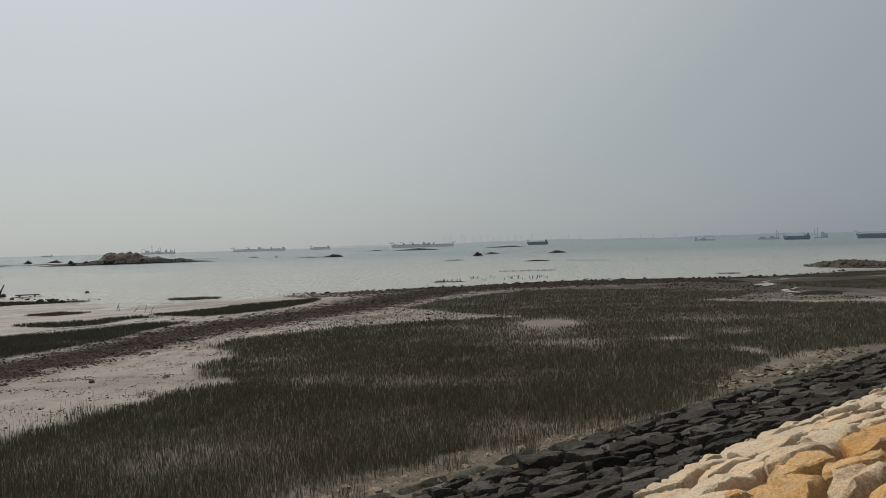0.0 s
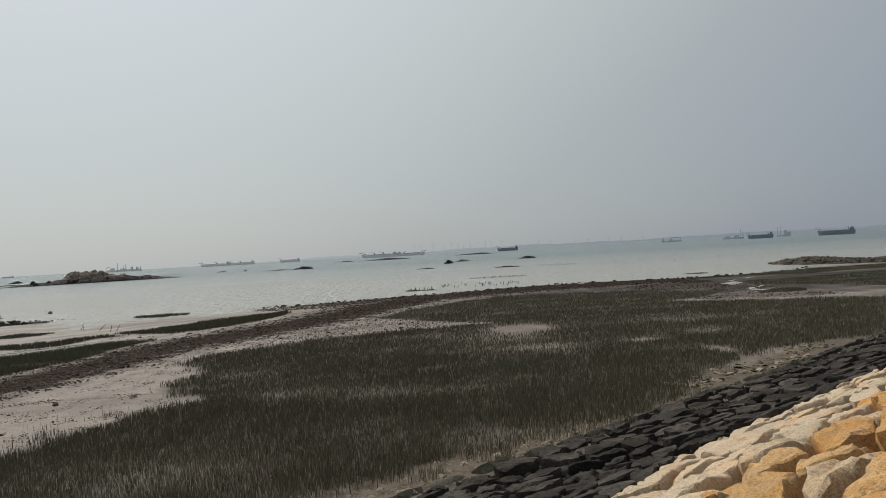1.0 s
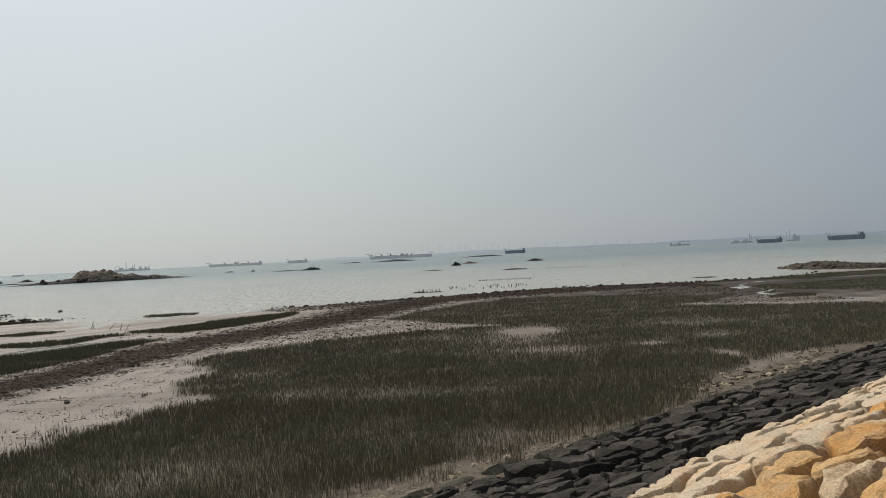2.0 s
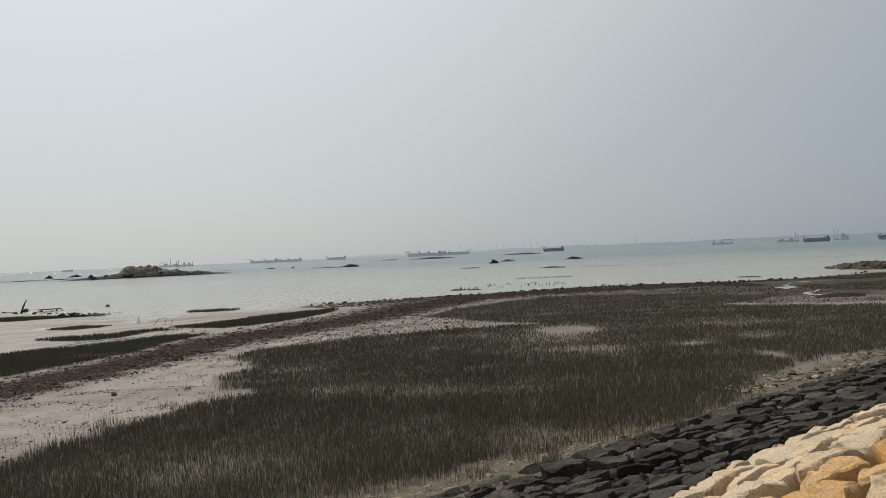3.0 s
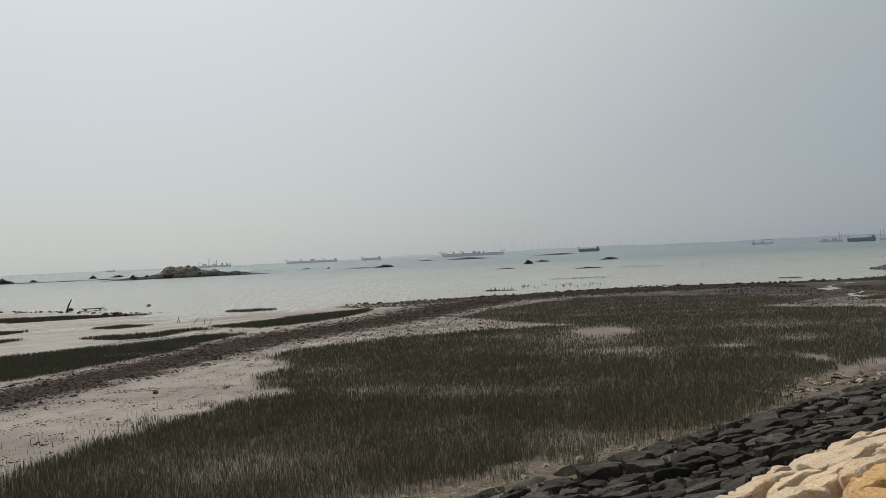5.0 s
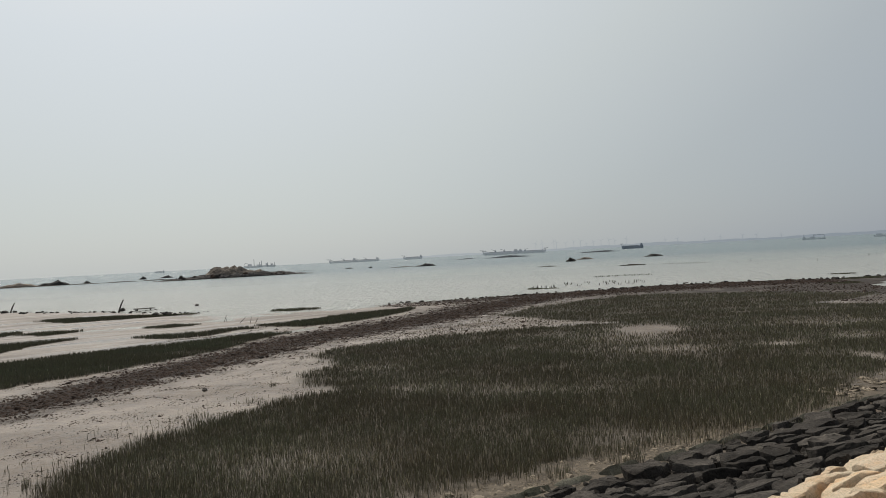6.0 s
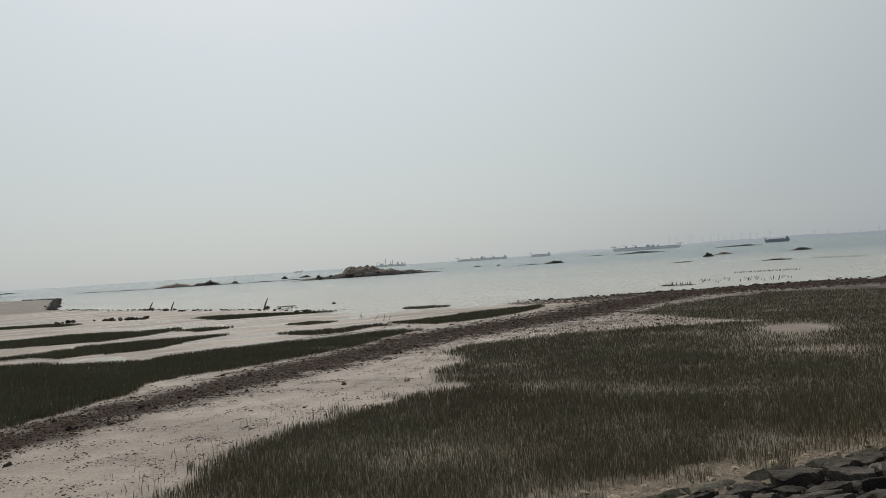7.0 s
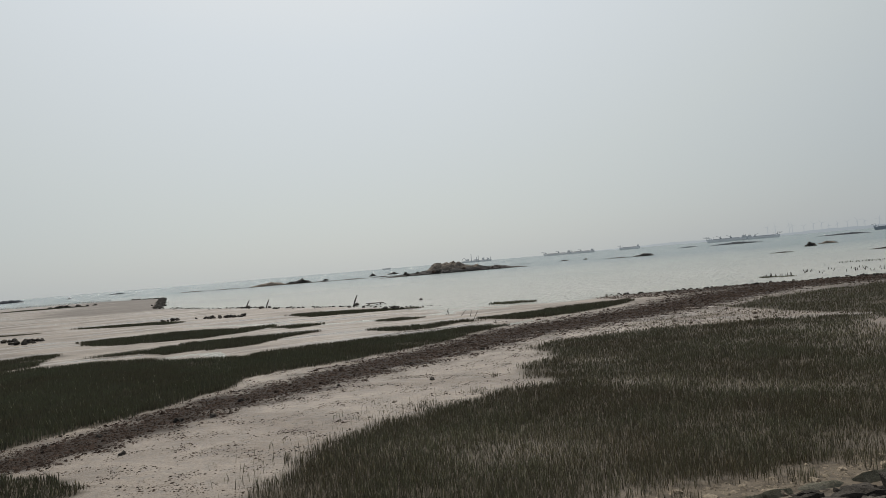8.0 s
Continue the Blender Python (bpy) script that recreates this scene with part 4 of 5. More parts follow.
t = rs.uniform(0, 3.3, 1800)
i = np.minimum(t.astype(int), 3)
ja, jb = np.array(JETTY)[i], np.array(JETTY)[i + 1]
c = ja + (jb - ja) * (t - i)[:, None]
d = (jb - ja) / np.linalg.norm(jb - ja, axis=1)[:, None]
w = rs.uniform(-3.8, 3.8, 1800)
pts = np.stack([c[:, 0] - d[:, 1] * w, c[:, 1] + d[:, 0] * w, np.clip((0.5 + 0.45 * np.exp(-((t * 10 - 11) / 5) ** 2)) * (1 - (np.abs(w) - 1.2) / 2.4), -0.1, 1.2)], -1)
ob = pebbles("jetty_rocks", pts, rs.uniform(0.16, 0.42, 1800), JETTY_ROCK, "loose grey-brown rocks heaped on the jetty", "", 9)
ob.parent = jetty


# ---- rocks and islands in the sea ----
def mound_mesh(name, profile, depth, material, seed, jag, step, sink=0.6, above=None, power=2.2):
    """A rocky ridge along x with the heights of profile, broken into ledges."""
    pxs, phs = [p[0] for p in profile], [p[1] for p in profile]
    gxs, gys = np.arange(pxs[0], pxs[-1] + step, step), np.linspace(-depth, depth, max(7, int(2 * depth / step)))
    off = Vector((seed * 5.7, seed * 2.3, seed))
    bm = bmesh.new()
    grid = []
    for x in gxs:
        col = []
        for y in gys:
            h = float(np.interp(x, pxs, phs)) * max(0.0, 1 - abs(y / depth) ** power)
            q = Vector((x, y, 0)) / max(jag * 5, 0.5)
            h = h * (0.82 + 0.34 * noise.noise(q * 0.6 + off)) + jag * min(1, h) * (noise.noise(q * 1.9 + off) + 0.6 * noise.noise(q * 4.3 + off))
            h = 0.72 * h + 0.28 * round(h / (jag * 1.6)) * jag * 1.6
            col.append(bm.verts.new((x + 0.3 * step * noise.noise(q * 3 + off), y + 0.3 * step * noise.noise(q * 3.7 - off), h - (sink if h < 0.05 else 0))))
        grid.append(col)
    for a, b in zip(grid, grid[1:]):
        for k in range(len(gys) - 1):
            bm.faces.new((a[k], b[k], b[k + 1], a[k + 1]))
    if above is not None:
        bmesh.ops.delete(bm, geom=[v for v in bm.verts if v.co.z < above], context="VERTS")
        for v in bm.verts:
            v.co.z += 0.08 + 0.3 * abs(noise.noise(v.co * 1.7 + off))
    return from_bm(name, bm, material)


def sea_rock(azimuth, distance, width, height, material, label, seed):
    x, y = polar(azimuth, distance)
    w = width / 2
    r = random.Random(seed)
    profile = [(-w, 0.05), (-w * 0.7, height * r.uniform(0.2, 0.5)), (-w * 0.25, height * r.uniform(0.5, 0.9)), (w * r.uniform(0.05, 0.4), height * 1.1), (w * 0.7, height * r.uniform(0.35, 0.7)), (w, 0.05)]
    ob = new("sea_rock", mound_mesh("sea_rock", profile, max(1.6, w * 0.4), material, seed, max(0.12, height * 0.16), max(0.25, width / 40), power=4))
    ob.matrix_world = pose(x, y, SEA, 0, 0, azimuth)
    return tagged(ob, label, "rock", "rocks standing in the sea")


for k, (az, dist, w, h, material, label) in enumerate([
        (-3.85, 395, 9.5, 1.3, ISLE_ROCK, "low brown rock beside a black boulder"),
        (8.9, 455, 14, 1.9, TIDE_ROCK, "low dark humped rock in the sea"), (10.8, 460, 17, 0.6, TIDE_ROCK, "flat dark reef just above the water"), (-9.05, 385, 10.6, 1.4, TIDE_ROCK, "low dark rock with a tail"),
        (-4.9, 950, 58, 2.0, FAR_REEF, "long dark reef in front of a ship"), (2.2, 850, 58, 2.3, FAR_REEF, "long dark reef below anchored ships"), (5.6, 900, 24, 1.2, FAR_REEF, "flat grey reef far out at sea"),
        (15.0, 550, 8, 0.9, TIDE_ROCK, "small flat rock far out at sea"), (13.3, 525, 3.4, 1.2, TIDE_ROCK, "small dark rock far out at sea"), (30.4, 600, 6.5, 2.3, TIDE_ROCK, "round dark rock beyond the sand bar"),
        (28.75, 620, 11, 2.0, TIDE_ROCK, "dark rock beside the island"), (38.6, 560, 28, 2.6, ISLE_ROCK, "low pale-brown rocky islet"), (36.2, 540, 20, 3.6, TIDE_ROCK, "dark jagged rocky islet"),
        (34.1, 570, 5, 1.8, TIDE_ROCK, "small dark rock off the islet"), (49.4, 1230, 26, 2.2, FAR_REEF, "faint grey rock far out at sea"), (56.2, 1300, 46, 5.0, FAR_REEF, "hazy grey islet far out at sea"), (52.5, 1060, 6, 1.4, TIDE_ROCK, "tiny grey rock far out at sea"),
        (-7.3, 228, 9.4, 0.42, GRAVEL, "thin stony bar awash in the sea"), (-0.8, 265, 8.4, 0.3, GRAVEL, "thin stony bar awash in the sea"), (-8.3, 226, 1.4, 0.4, TIDE_ROCK, "small rock beside a stony bar"),
        (26.73, 124.3, 1.0, 0.4, DARK_STONE, "dark rounded rock in the shallows")]):
    sea_rock(az, dist, w, h, material, label, 40 + k)

for side, size, tall, seed in ((0.2, 1.9, 1.25, 3), (-1.3, 1.1, 1.0, 2), (1.9, 1.0, 0.8, 1)):
    x, y = polar(-2.75 - side * 0.16, 350)
    put_stone("sea_boulder", DARK_ROCKS[seed], x, y, size, "black boulder standing in the sea", "rock", "black boulders in the sea", SEA, 40, tall)

# The rocky island.
island = tagged(new("rock_island"), "rocky brown island with a dark tidal shelf", "island")
island.matrix_world = pose(*polar(23.9, 430), SEA, 0, 0, 23.9)
shelf = new("tidal_shelf", mound_mesh("tidal_shelf", [(-44, 0.1), (-35, 0.6), (-30, 1.2), (-22, 1.5), (-15, 2.5), (0, 2.7), (12, 2.8), (18, 2.9), (22, 1.7), (27, 2.4), (31, 1.6), (36, 0.6), (45, 0.2)], 12, TIDE_ROCK, 3, 0.5, 0.5, power=7))
RIDGE = [(-16.5, 0.0), (-15.5, 2.6), (-12.6, 5.1), (-9, 6.4), (-3, 7.4), (1.4, 6.5), (7.2, 5.0), (11.6, 3.5), (15.5, 3.5), (18, 1.4), (20, 0.1)]
hump = tagged(new("hump", mound_mesh("hump", RIDGE, 8.0, ISLE_ROCK, 7, 0.5, 0.5, power=3.5)), "weathered brown rock hump")
scrub = tagged(new("scrub", mound_mesh("scrub", RIDGE, 8.0, SCRUB, 7, 0.5, 0.5, above=6.7, power=3.5)), "dark low scrub on the summit")
for ob in (shelf, hump, scrub):
    ob.parent = island
rng = random.Random(31)
for k in range(26):
    ob = new("boulder", rng.choice(TIDE_ROCKS + DARK_ROCKS))
    ob.parent = island
    size = rng.uniform(0.7, 1.9)
    ob.matrix_local = pose(rng.uniform(-30, 30), rng.uniform(-11, -6), rng.uniform(0.4, 1.4), rng.uniform(-20, 20), 0, rng.uniform(0, 360)) @ Matrix.Diagonal((size, size, size, 1))

# The long sand bar that ties the island to the flat.
bm = bmesh.new()
rows = []
for k in range(61):
    az = 26.5 + 18.5 * k / 60
    dist = float(np.interp(az, [17, 22, 27, 32, 36, 41, 45], [455, 448, 500, 505, 520, 545, 600])) + 2.5 * math.sin(k * 1.7)
    h = 0.30 + 0.18 * math.sin(k * 0.8)
    ways = [polar(az, dist + w) for w in (-9, -2, 2, 9)]
    rows.append([bm.verts.new((*p, SEA + z)) for p, z in zip(ways, (-0.5, h, h, -0.5))])
for a, b in zip(rows, rows[1:]):
    for k in range(3):
        bm.faces.new((a[k], b[k], b[k + 1], a[k + 1]))
bmesh.ops.recalc_face_normals(bm, faces=bm.faces)
tagged(new("sand_bar", from_bm("sand_bar", bm, GRAVEL)), "long thin stony bar just above the water", "sand bar", kind="structure")


# ---- stakes and posts ----
def stake(x, y, height, radius, label, group, lean=6.0, z=None):
    bm = bmesh.new()
    rod(bm, (0, 0, -0.5), (0, 0, height * 0.55), radius, radius * 0.9, 5)
    rod(bm, (0, 0, height * 0.55), (radius * rng.uniform(-1, 1), radius * rng.uniform(-1, 1), height), radius * 0.88, radius * 0.55, 5)
    ob = new("stake", from_bm("stake", bm, WOOD))
    ob.matrix_world = pose(x, y, SEA if z is None else z, rng.gauss(0, lean), rng.gauss(0, lean), rng.uniform(0, 360))
    return tagged(ob, label, "stake", group)


OYSTER = "dark wooden stake standing in shallow water"
for k in range(46):
    stake(*polar(rng.uniform(-8.6, -2.0), rng.uniform(115, 128)), rng.uniform(0.18, 0.48), 0.05, OYSTER, "stakes in the shallows")
for k in range(44):
    az = -4.5 - 4.3 * k / 43
    stake(*polar(az + rng.gauss(0, 0.03), 150 + rng.gauss(0, 0.8)), rng.uniform(0.15, 0.34), 0.06, OYSTER, "stakes in the shallows")
for k in range(16):
    stake(*polar(rng.uniform(-1.4, 0.8), rng.uniform(114, 117)), rng.uniform(0.22, 0.55), 0.05, OYSTER, "stakes in the shallows")
for k in range(26):
    az = -9.8 - 3.2 * k / 25
    stake(*polar(az, 224 - 8 * k / 25), rng.uniform(0.3, 0.5), 0.07, "short thick stake in a far row", "stakes in a far row")
for k in range(30):
    stake(*polar(rng.uniform(-28, -13), rng.uniform(185, 235)), rng.choice((0.15, 0.2, 0.25, 0.35, 0.8)), 0.04, "thin pole standing in open water", "poles in open water", 3)
for k in range(60):
    t = k / 59
    ob = stake(-352 - 100 * t, 296 - 7 * t + rng.gauss(0, 0.4), rng.uniform(1.0, 1.4), 0.2, "leaning fence post on the far mudbank", "fence posts on the mudbank", 5, -0.05)
    ob.matrix_world = pose(*ob.matrix_world.translation, 0, rng.gauss(27, 7), 48)
for k in range(10):
    stake(*polar(19.2 - 0.17 * k + rng.uniform(-0.03, 0.03), 560), rng.uniform(0.3, 0.6), 0.3, "short thick stake off the island's tail", "stakes off the island", 4)
for x, y, h in ((-34.4, 74.4, 0.8), (-33.9, 74.0, 0.65), (-31.5, 71.9, 0.9), (-30.1, 71.2, 0.8), (-29.6, 71.5, 0.6)):
    stake(x, y, h, 0.03, "thin bare stick in the marsh", "bare sticks", 16, 0.0)


def leaning_post(x, y, height, over):
    post = tagged(new("leaning_post"), "dark leaning timber post on a stone footing", "post", "leaning posts")
    post.matrix_world = pose(x, y, -0.03, 0, 0, math.degrees(math.atan2(-x, y)))
    bm = bmesh.new()
    rod(bm, (0, 0, -0.3), (over * 0.5, 0, height * 0.5), 0.13, 0.12, 7)
    rod(bm, (over * 0.5, 0, height * 0.5), (over, 0, height), 0.12, 0.07, 7)
    part("timber", bm, WOOD, post)
    for k in range(4):
        ob = new("footing_stone", rng.choice(DARK_ROCKS))
        ob.parent = post
        size = rng.uniform(0.3, 0.55)
        ob.matrix_local = pose(rng.gauss(-0.1, 0.5), rng.gauss(0, 0.3), 0.05, 0, 0, rng.uniform(0, 360)) @ Matrix.Diagonal((size, size, size, 1))


leaning_post(-102.8, 120.6, 1.55, 0.85)
leaning_post(-93.2, 115.3, 1.65, 0.75)
leaning_post(-66.3, 105.4, 1.75, 0.8)

# A plank raft stranded at the tide line.
raft = tagged(new("raft"), "dark plank raft stranded on weedy rocks", "raft")
raft.matrix_world = pose(-61.2, 104.2, 0.20, 0, 0, 30)
for k in range(6):
    bm = bmesh.new()
    box(bm, -1.4 + rng.uniform(-0.2, 0.2), 1.4 + rng.uniform(-0.2, 0.2), -0.9 + k * 0.3, -0.63 + k * 0.3, 0.0, 0.10)
    part("plank", bm, WOOD, raft)
for x in (-1.0, 0.9):
    bm = bmesh.new()
    rod(bm, (x, -1.0, -0.12), (x, 1.0, -0.12), 0.12, 0.11, 7)
    part("bearer", bm, WOOD, raft)
for x, y in ((-62.3, 103.6), (-61.0, 104.4), (-59.8, 105.2), (-59.0, 105.4), (-58.4, 105.9)):
    put_stone("raft_rock", rng.choice(DARK_ROCKS), x, y, rng.uniform(0.3, 0.5), "dark weedy rock under a stranded raft", "rock", "rocks under the raft")
# Eroded edge of the far mudbank, painted near-black for shade, with rocks along it.
bm = bmesh.new()
rows = []
for k in range(61):
    t = k / 60
    p = Vector((-157 - 124 * t + 0.8 * math.sin(k * 1.1) + 0.5 * math.sin(k * 2.7), 149 + 121 * t))
    h = 0.10 + 0.32 * t + 0.10 * math.sin(k * 1.9) + 0.06 * math.sin(k * 4.1)
    rows.append([bm.verts.new((p.x + w, p.y, z)) for w, z in ((-4.2, -0.1), (-1.6 + 0.7 * math.sin(k * 2.3), h), (0.0, h * 0.8), (0.8, -0.6))])
for a, b in zip(rows, rows[1:]):
    for k in range(3):
        bm.faces.new((a[k], b[k], b[k + 1], a[k + 1]))
bmesh.ops.recalc_face_normals(bm, faces=bm.faces)
tagged(new("mud_bank", from_bm("mud_bank", bm, SHADED_MUD)), "eroded edge of the far mudbank, shade painted dark", "mudbank", kind="structure")
for k in range(40):
    t = rng.random() ** 1.3
    put_stone("bank_stone", rng.choice(DARK_ROCKS), -157 - 124 * t + rng.gauss(-0.5, 1.0), 149 + 121 * t + rng.gauss(0, 1.0), rng.uniform(0.2, 0.5) * (1 + 0.3 * t), "dark rock along the eroded mudbank", group="rocks along the mudbank", z=0.0)
for k in range(26):
    t = rng.random()
    put_stone("bank_stone", rng.choice(DARK_ROCKS), -282 - 46 * t, 270 + 19 * t + rng.gauss(0, 0.8), rng.uniform(0.3, 0.8), "dark clump on the rim of the far mudbank", group="rocks along the mudbank", z=0.0)
for k in range(16):
    put_stone("bank_stone", rng.choice(DARK_ROCKS), rng.uniform(-318, -284), rng.uniform(226, 233), rng.uniform(0.7, 1.5), "dark weedy rock on the far mudbank", group="rocks along the mudbank", z=0.0)


# ---- ships ----
def decked(ob):
    """Dark paint on upward faces of a ship's part, muting sunlit tops as haze would."""
    ob.data.materials.append(DECK)
    for face in ob.data.polygons:
        if face.normal.z > 0.6:
            face.material_index = 1
    return ob


def ship(name, azimuth, distance, length, depth, material, label, bow=-1, boom=True, booms=(), masts=2, cabin=CABIN):
    """A bulk carrier seen from the side: raked hull, hatch coamings, stern house and an unloading boom over the bow."""
    root = tagged(new(name), label, "ship", "ships at anchor")
    root.matrix_world = pose(*polar(azimuth, distance), SEA, 0, 0, azimuth) @ Matrix.Diagonal((-bow, 1, 1, 1))
    half, beam = length / 2, length * 0.09
    bm = bmesh.new()
    rows = []
    for t, wide, sheer, keel in ((-1.0, 0.1, 1.35, 0.75), (-0.94, 0.55, 1.22, 0.1), (-0.82, 0.95, 1.05, -0.2), (-0.5, 1, 1.0, -0.2), (0.6, 1, 1.0, -0.2), (0.88, 0.95, 1.12, -0.2), (1.0, 0.8, 1.18, 0.3)):
        rows.append([bm.verts.new((t * half, w * beam * wide, z * depth)) for w, z in ((-1, sheer), (-0.85, keel), (0.85, keel), (1, sheer))])
    for a, b in zip(rows, rows[1:]):
        for k in range(4):
            bm.faces.new((a[k], a[(k + 1) % 4], b[(k + 1) % 4], b[k]))
    bm.faces.new(rows[0][::-1])
    bm.faces.new(rows[-1])
    bmesh.ops.recalc_face_normals(bm, faces=bm.faces)
    decked(part("hull", bm, material, root))
    bm = bmesh.new()
    box(bm, -0.7 * half, 0.62 * half, -0.7 * beam, 0.7 * beam, depth, depth * 1.18, 0.02 * length)
    decked(part("hatch_coaming", bm, material, root))
    bm = bmesh.new()
    x0, up = 0.70 * half, depth * 0.30
    box(bm, x0, x0 + 0.26 * half, -0.8 * beam, 0.8 * beam, depth, depth + up)
    box(bm, x0 + 0.03 * half, x0 + 0.22 * half, -0.65 * beam, 0.65 * beam, depth + up, depth + 2 * up)
    box(bm, x0 + 0.05 * half, x0 + 0.16 * half, -0.75 * beam, 0.75 * beam, depth + 2 * up, depth + 2.7 * up)
    house = decked(part("deckhouse", bm, cabin, root, "weathered deckhouse in hazed paint"))
    bm = bmesh.new()
    box(bm, x0 + 0.17 * half, x0 + 0.22 * half, -0.2 * beam, 0.2 * beam, depth + 2 * up, depth + 3.1 * up, 0.01 * half)
    part("funnel", bm, material, house)
    thin = max(0.012 * length, 0.35)
    if boom:
        bm = bmesh.new()
        rod(bm, (-0.72 * half, 0, depth * 1.25), (-1.16 * half, 0, depth * 1.95), thin, thin * 0.7, 5)
        rod(bm, (-0.86 * half, 0, depth), (-0.86 * half, 0, depth * 2.1), thin * 0.6, thin * 0.5, 5)
        rod(bm, (-0.86 * half, 0, depth * 2.1), (-1.12 * half, 0, depth * 1.9), thin * 0.3, thin * 0.3, 4)
        part("unloading_boom", bm, STEEL, root)
    for at in booms:
        bm = bmesh.new()
        rod(bm, (at * half, 0, depth), (at * half, 0, depth * 2.0), thin, thin * 0.8, 5)
        rod(bm, (at * half, 0, depth * 1.6), ((at - 0.22) * half, 0, depth * 2.1), thin * 0.7, thin * 0.5, 5)
        box(bm, (at - 0.05) * half, (at + 0.06) * half, -0.3 * beam, 0.3 * beam, depth, depth * 1.5)
        part("deck_crane", bm, STEEL, root)
    for k in range(masts):
        bm = bmesh.new()
        at = x0 + (0.10 if k == 0 else -1.0 - 0.35 * k) * half
        rod(bm, (at, 0, depth), (at, 0, depth + up * (4.2 if k == 0 else 3.2)), thin * 0.35, thin * 0.25, 4)
        part("mast", bm, STEEL, root)


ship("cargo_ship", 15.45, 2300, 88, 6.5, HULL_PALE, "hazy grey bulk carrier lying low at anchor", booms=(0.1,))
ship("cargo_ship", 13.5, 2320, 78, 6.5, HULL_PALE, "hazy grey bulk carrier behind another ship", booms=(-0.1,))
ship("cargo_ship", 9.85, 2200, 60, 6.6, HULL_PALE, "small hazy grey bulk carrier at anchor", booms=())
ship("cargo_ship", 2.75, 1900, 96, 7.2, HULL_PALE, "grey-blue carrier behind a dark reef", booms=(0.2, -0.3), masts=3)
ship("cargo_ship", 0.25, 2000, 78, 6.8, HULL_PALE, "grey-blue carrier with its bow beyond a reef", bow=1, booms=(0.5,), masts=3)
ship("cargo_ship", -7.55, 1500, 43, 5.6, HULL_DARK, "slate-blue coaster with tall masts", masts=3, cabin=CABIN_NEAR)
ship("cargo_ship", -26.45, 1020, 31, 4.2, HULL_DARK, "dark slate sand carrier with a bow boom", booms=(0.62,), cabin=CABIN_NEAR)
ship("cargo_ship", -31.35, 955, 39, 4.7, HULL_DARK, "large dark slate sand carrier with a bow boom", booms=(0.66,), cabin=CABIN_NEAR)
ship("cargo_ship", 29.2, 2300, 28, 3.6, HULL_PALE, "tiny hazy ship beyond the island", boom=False)


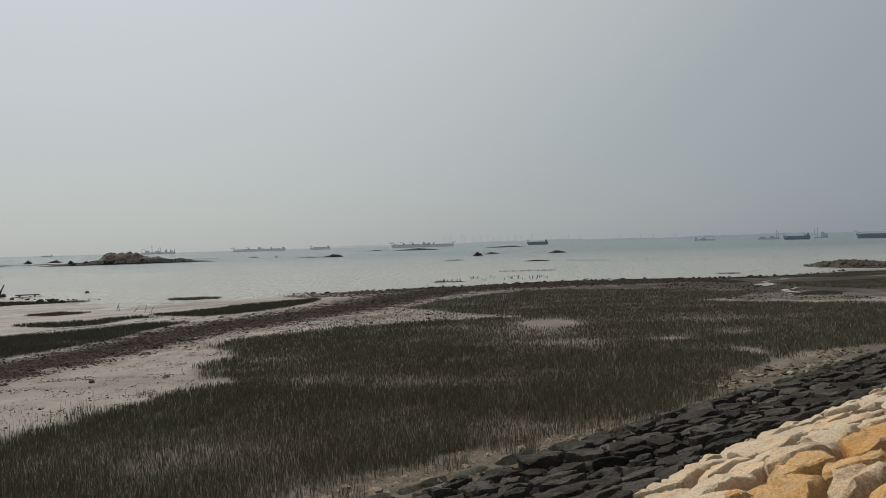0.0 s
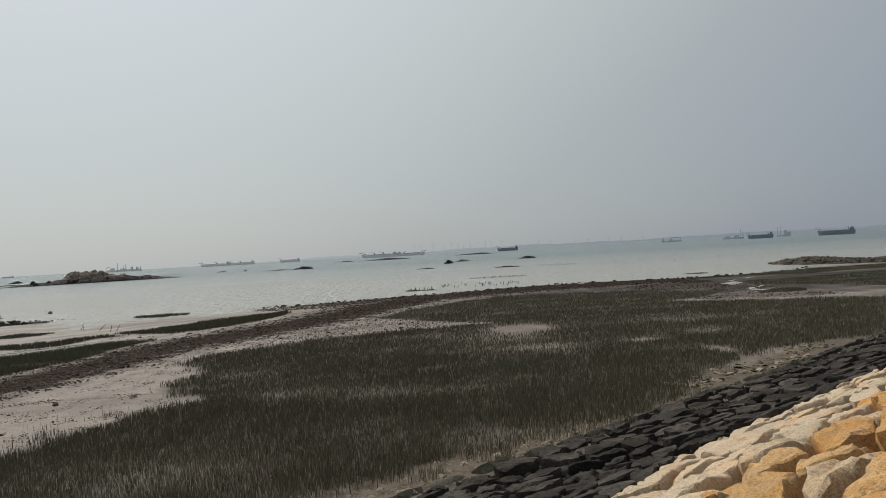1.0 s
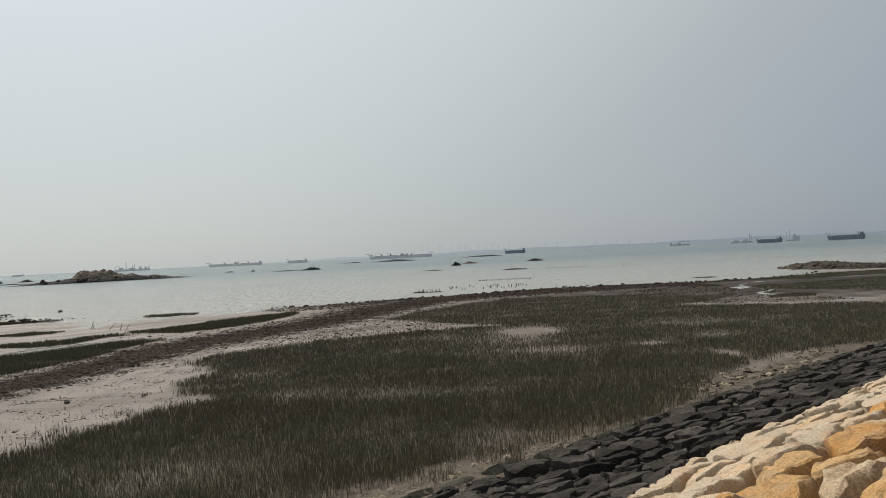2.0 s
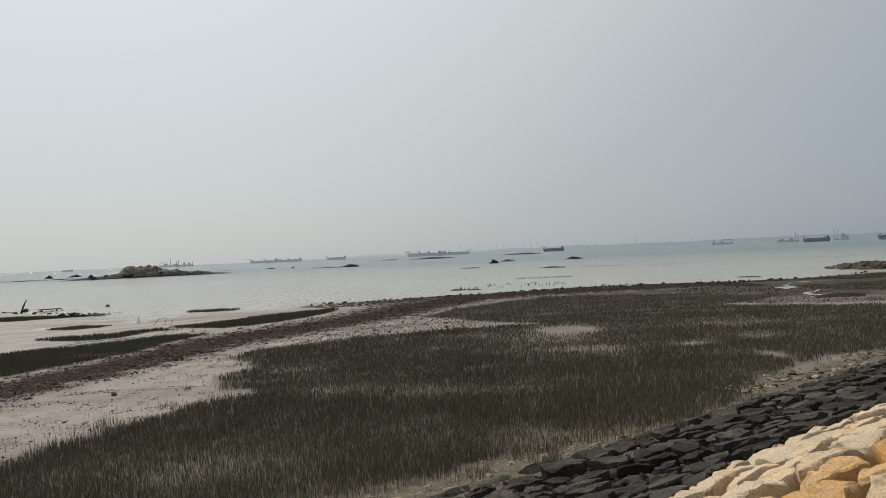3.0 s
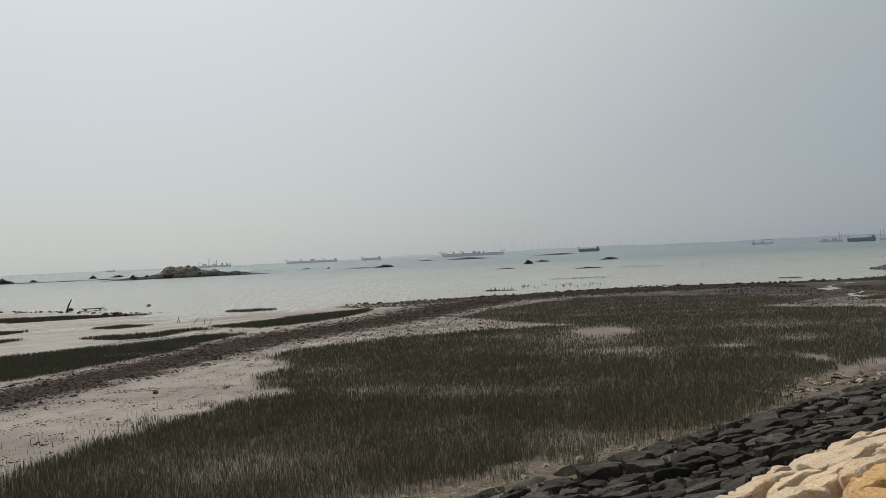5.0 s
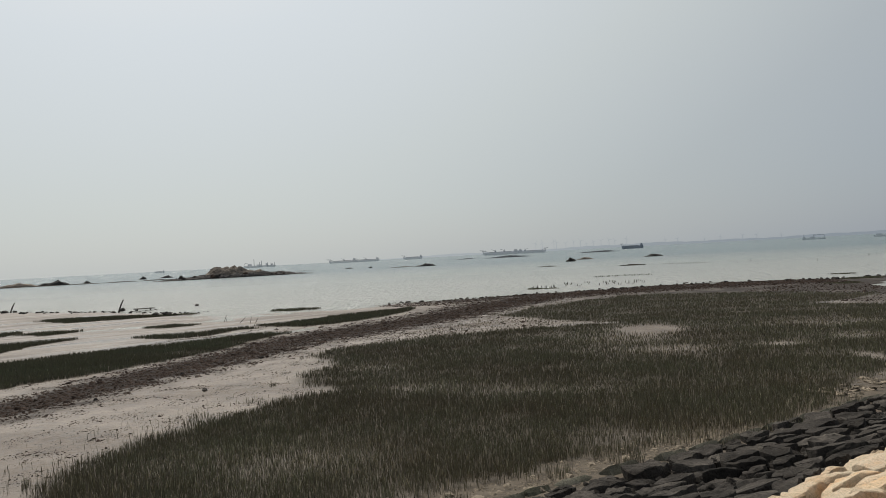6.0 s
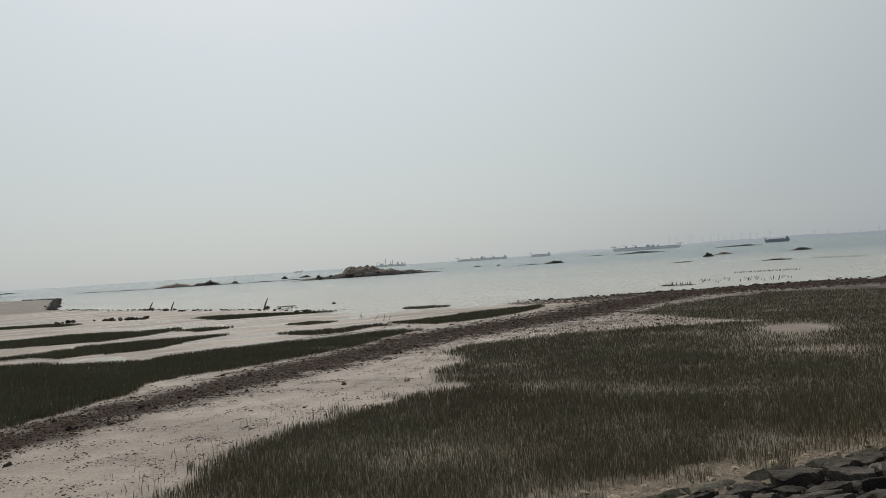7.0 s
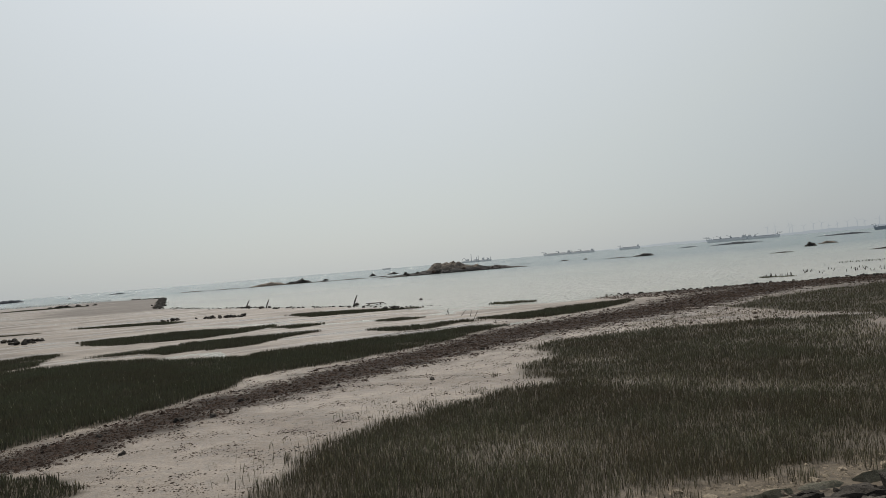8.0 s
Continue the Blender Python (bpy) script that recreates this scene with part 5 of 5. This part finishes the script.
def work_barge(azimuth, distance, length, legs, boxes, gantry, label, arc=False):
    root = tagged(new("work_barge"), label, "barge", "work barges")
    root.matrix_world = pose(*polar(azimuth, distance), SEA, 0, 0, azimuth)
    half, beam = length / 2, length * 0.12
    bm = bmesh.new()
    box(bm, -half, half, -beam, beam, -0.6, 0.055 * length + 0.8)
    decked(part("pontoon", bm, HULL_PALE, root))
    deck = 0.055 * length + 0.8
    for at, h in legs:
        bm = bmesh.new()
        rod(bm, (at * half, 0, 0), (at * half, 0, h), 0.011 * length + 0.22, 0.008 * length + 0.18, 6)
        part("leg", bm, STEEL, root)
    for a, b, h in boxes:
        bm = bmesh.new()
        box(bm, a * half, b * half, -0.7 * beam, 0.7 * beam, deck, deck + h, 0.04 * h)
        decked(part("deckhouse", bm, CABIN, root))
    if gantry:
        a, b, h = gantry
        bm = bmesh.new()
        for at in (a, b):
            rod(bm, (at * half, 0, deck), (at * half, 0, deck + h), 0.45, 0.45, 5)
        rod(bm, (a * half, 0, deck + h), (b * half, 0, deck + h), 0.5, 0.5, 5)
        rod(bm, (a * half, 0, deck + h * 0.7), (b * half, 0, deck + h), 0.25, 0.25, 4)
        part("gantry", bm, STEEL, root)
    if arc:
        bm = bmesh.new()
        for k in range(8):
            a, b = math.pi * k / 8, math.pi * (k + 1) / 8
            rod(bm, (-0.85 * half - 7 * math.cos(a), 0, deck + 9 * math.sin(a)), (-0.85 * half - 7 * math.cos(b), 0, deck + 9 * math.sin(b)), 0.7, 0.7, 5)
        part("crane_arm", bm, STEEL, root)


work_barge(-20.2, 1400, 36, [(-0.85, 9.5)], [(-0.95, -0.75, 3.0), (-0.3, 0.1, 2.2)], (-0.05, 0.9, 5.5), "hazy work barge with a gantry frame")
work_barge(-24.6, 1250, 32, [(0.72, 15), (0.92, 12)], [(-0.8, -0.3, 2.0), (0.1, 0.55, 3.0)], None, "hazy low barge with two tall legs")
work_barge(-28.0, 1250, 20, [(-0.85, 15), (-0.45, 17)], [(0.0, 0.5, 8.0), (0.45, 1.0, 5.0)], None, "hazy jack-up barge with twin legs")
work_barge(21.9, 2300, 96, [(-0.35, 27), (0.0, 17), (0.12, 21), (0.5, 14), (0.72, 13), (0.95, 14)], [(-0.75, -0.5, 5), (-0.2, 0.1, 3), (0.38, 0.5, 6), (0.72, 0.85, 4)], None, "hazy construction barge with cranes behind the island", True)


def wind_turbine(azimuth, distance, height, turn):
    root = tagged(new("wind_turbine"), "faint pale wind turbine on the far coast", "wind turbine", "wind turbines")
    root.matrix_world = pose(*polar(azimuth, distance), 0, 0, 0, azimuth)
    bm = bmesh.new()
    rod(bm, (0, 0, -2), (0, 0, height), 1.7, 1.0, 6)
    # Tower and blades glow in the coast's haze colour.
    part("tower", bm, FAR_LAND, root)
    for k in range(3):
        a = radians(turn + 120 * k)
        bm = bmesh.new()
        rod(bm, (0, -1.5, height), (0.42 * height * math.sin(a), -1.5, height + 0.42 * height * math.cos(a)), 0.9, 0.4, 4)
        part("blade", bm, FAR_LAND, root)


for k in range(13):
    wind_turbine(-0.2 - k * 0.56 + rng.uniform(-0.2, 0.2), 4300, rng.uniform(34, 58), rng.uniform(0, 120))
for k in range(8):
    wind_turbine(-8.6 - k * 1.35 + rng.uniform(-0.5, 0.5), 4300, rng.uniform(22, 38), rng.uniform(0, 120))
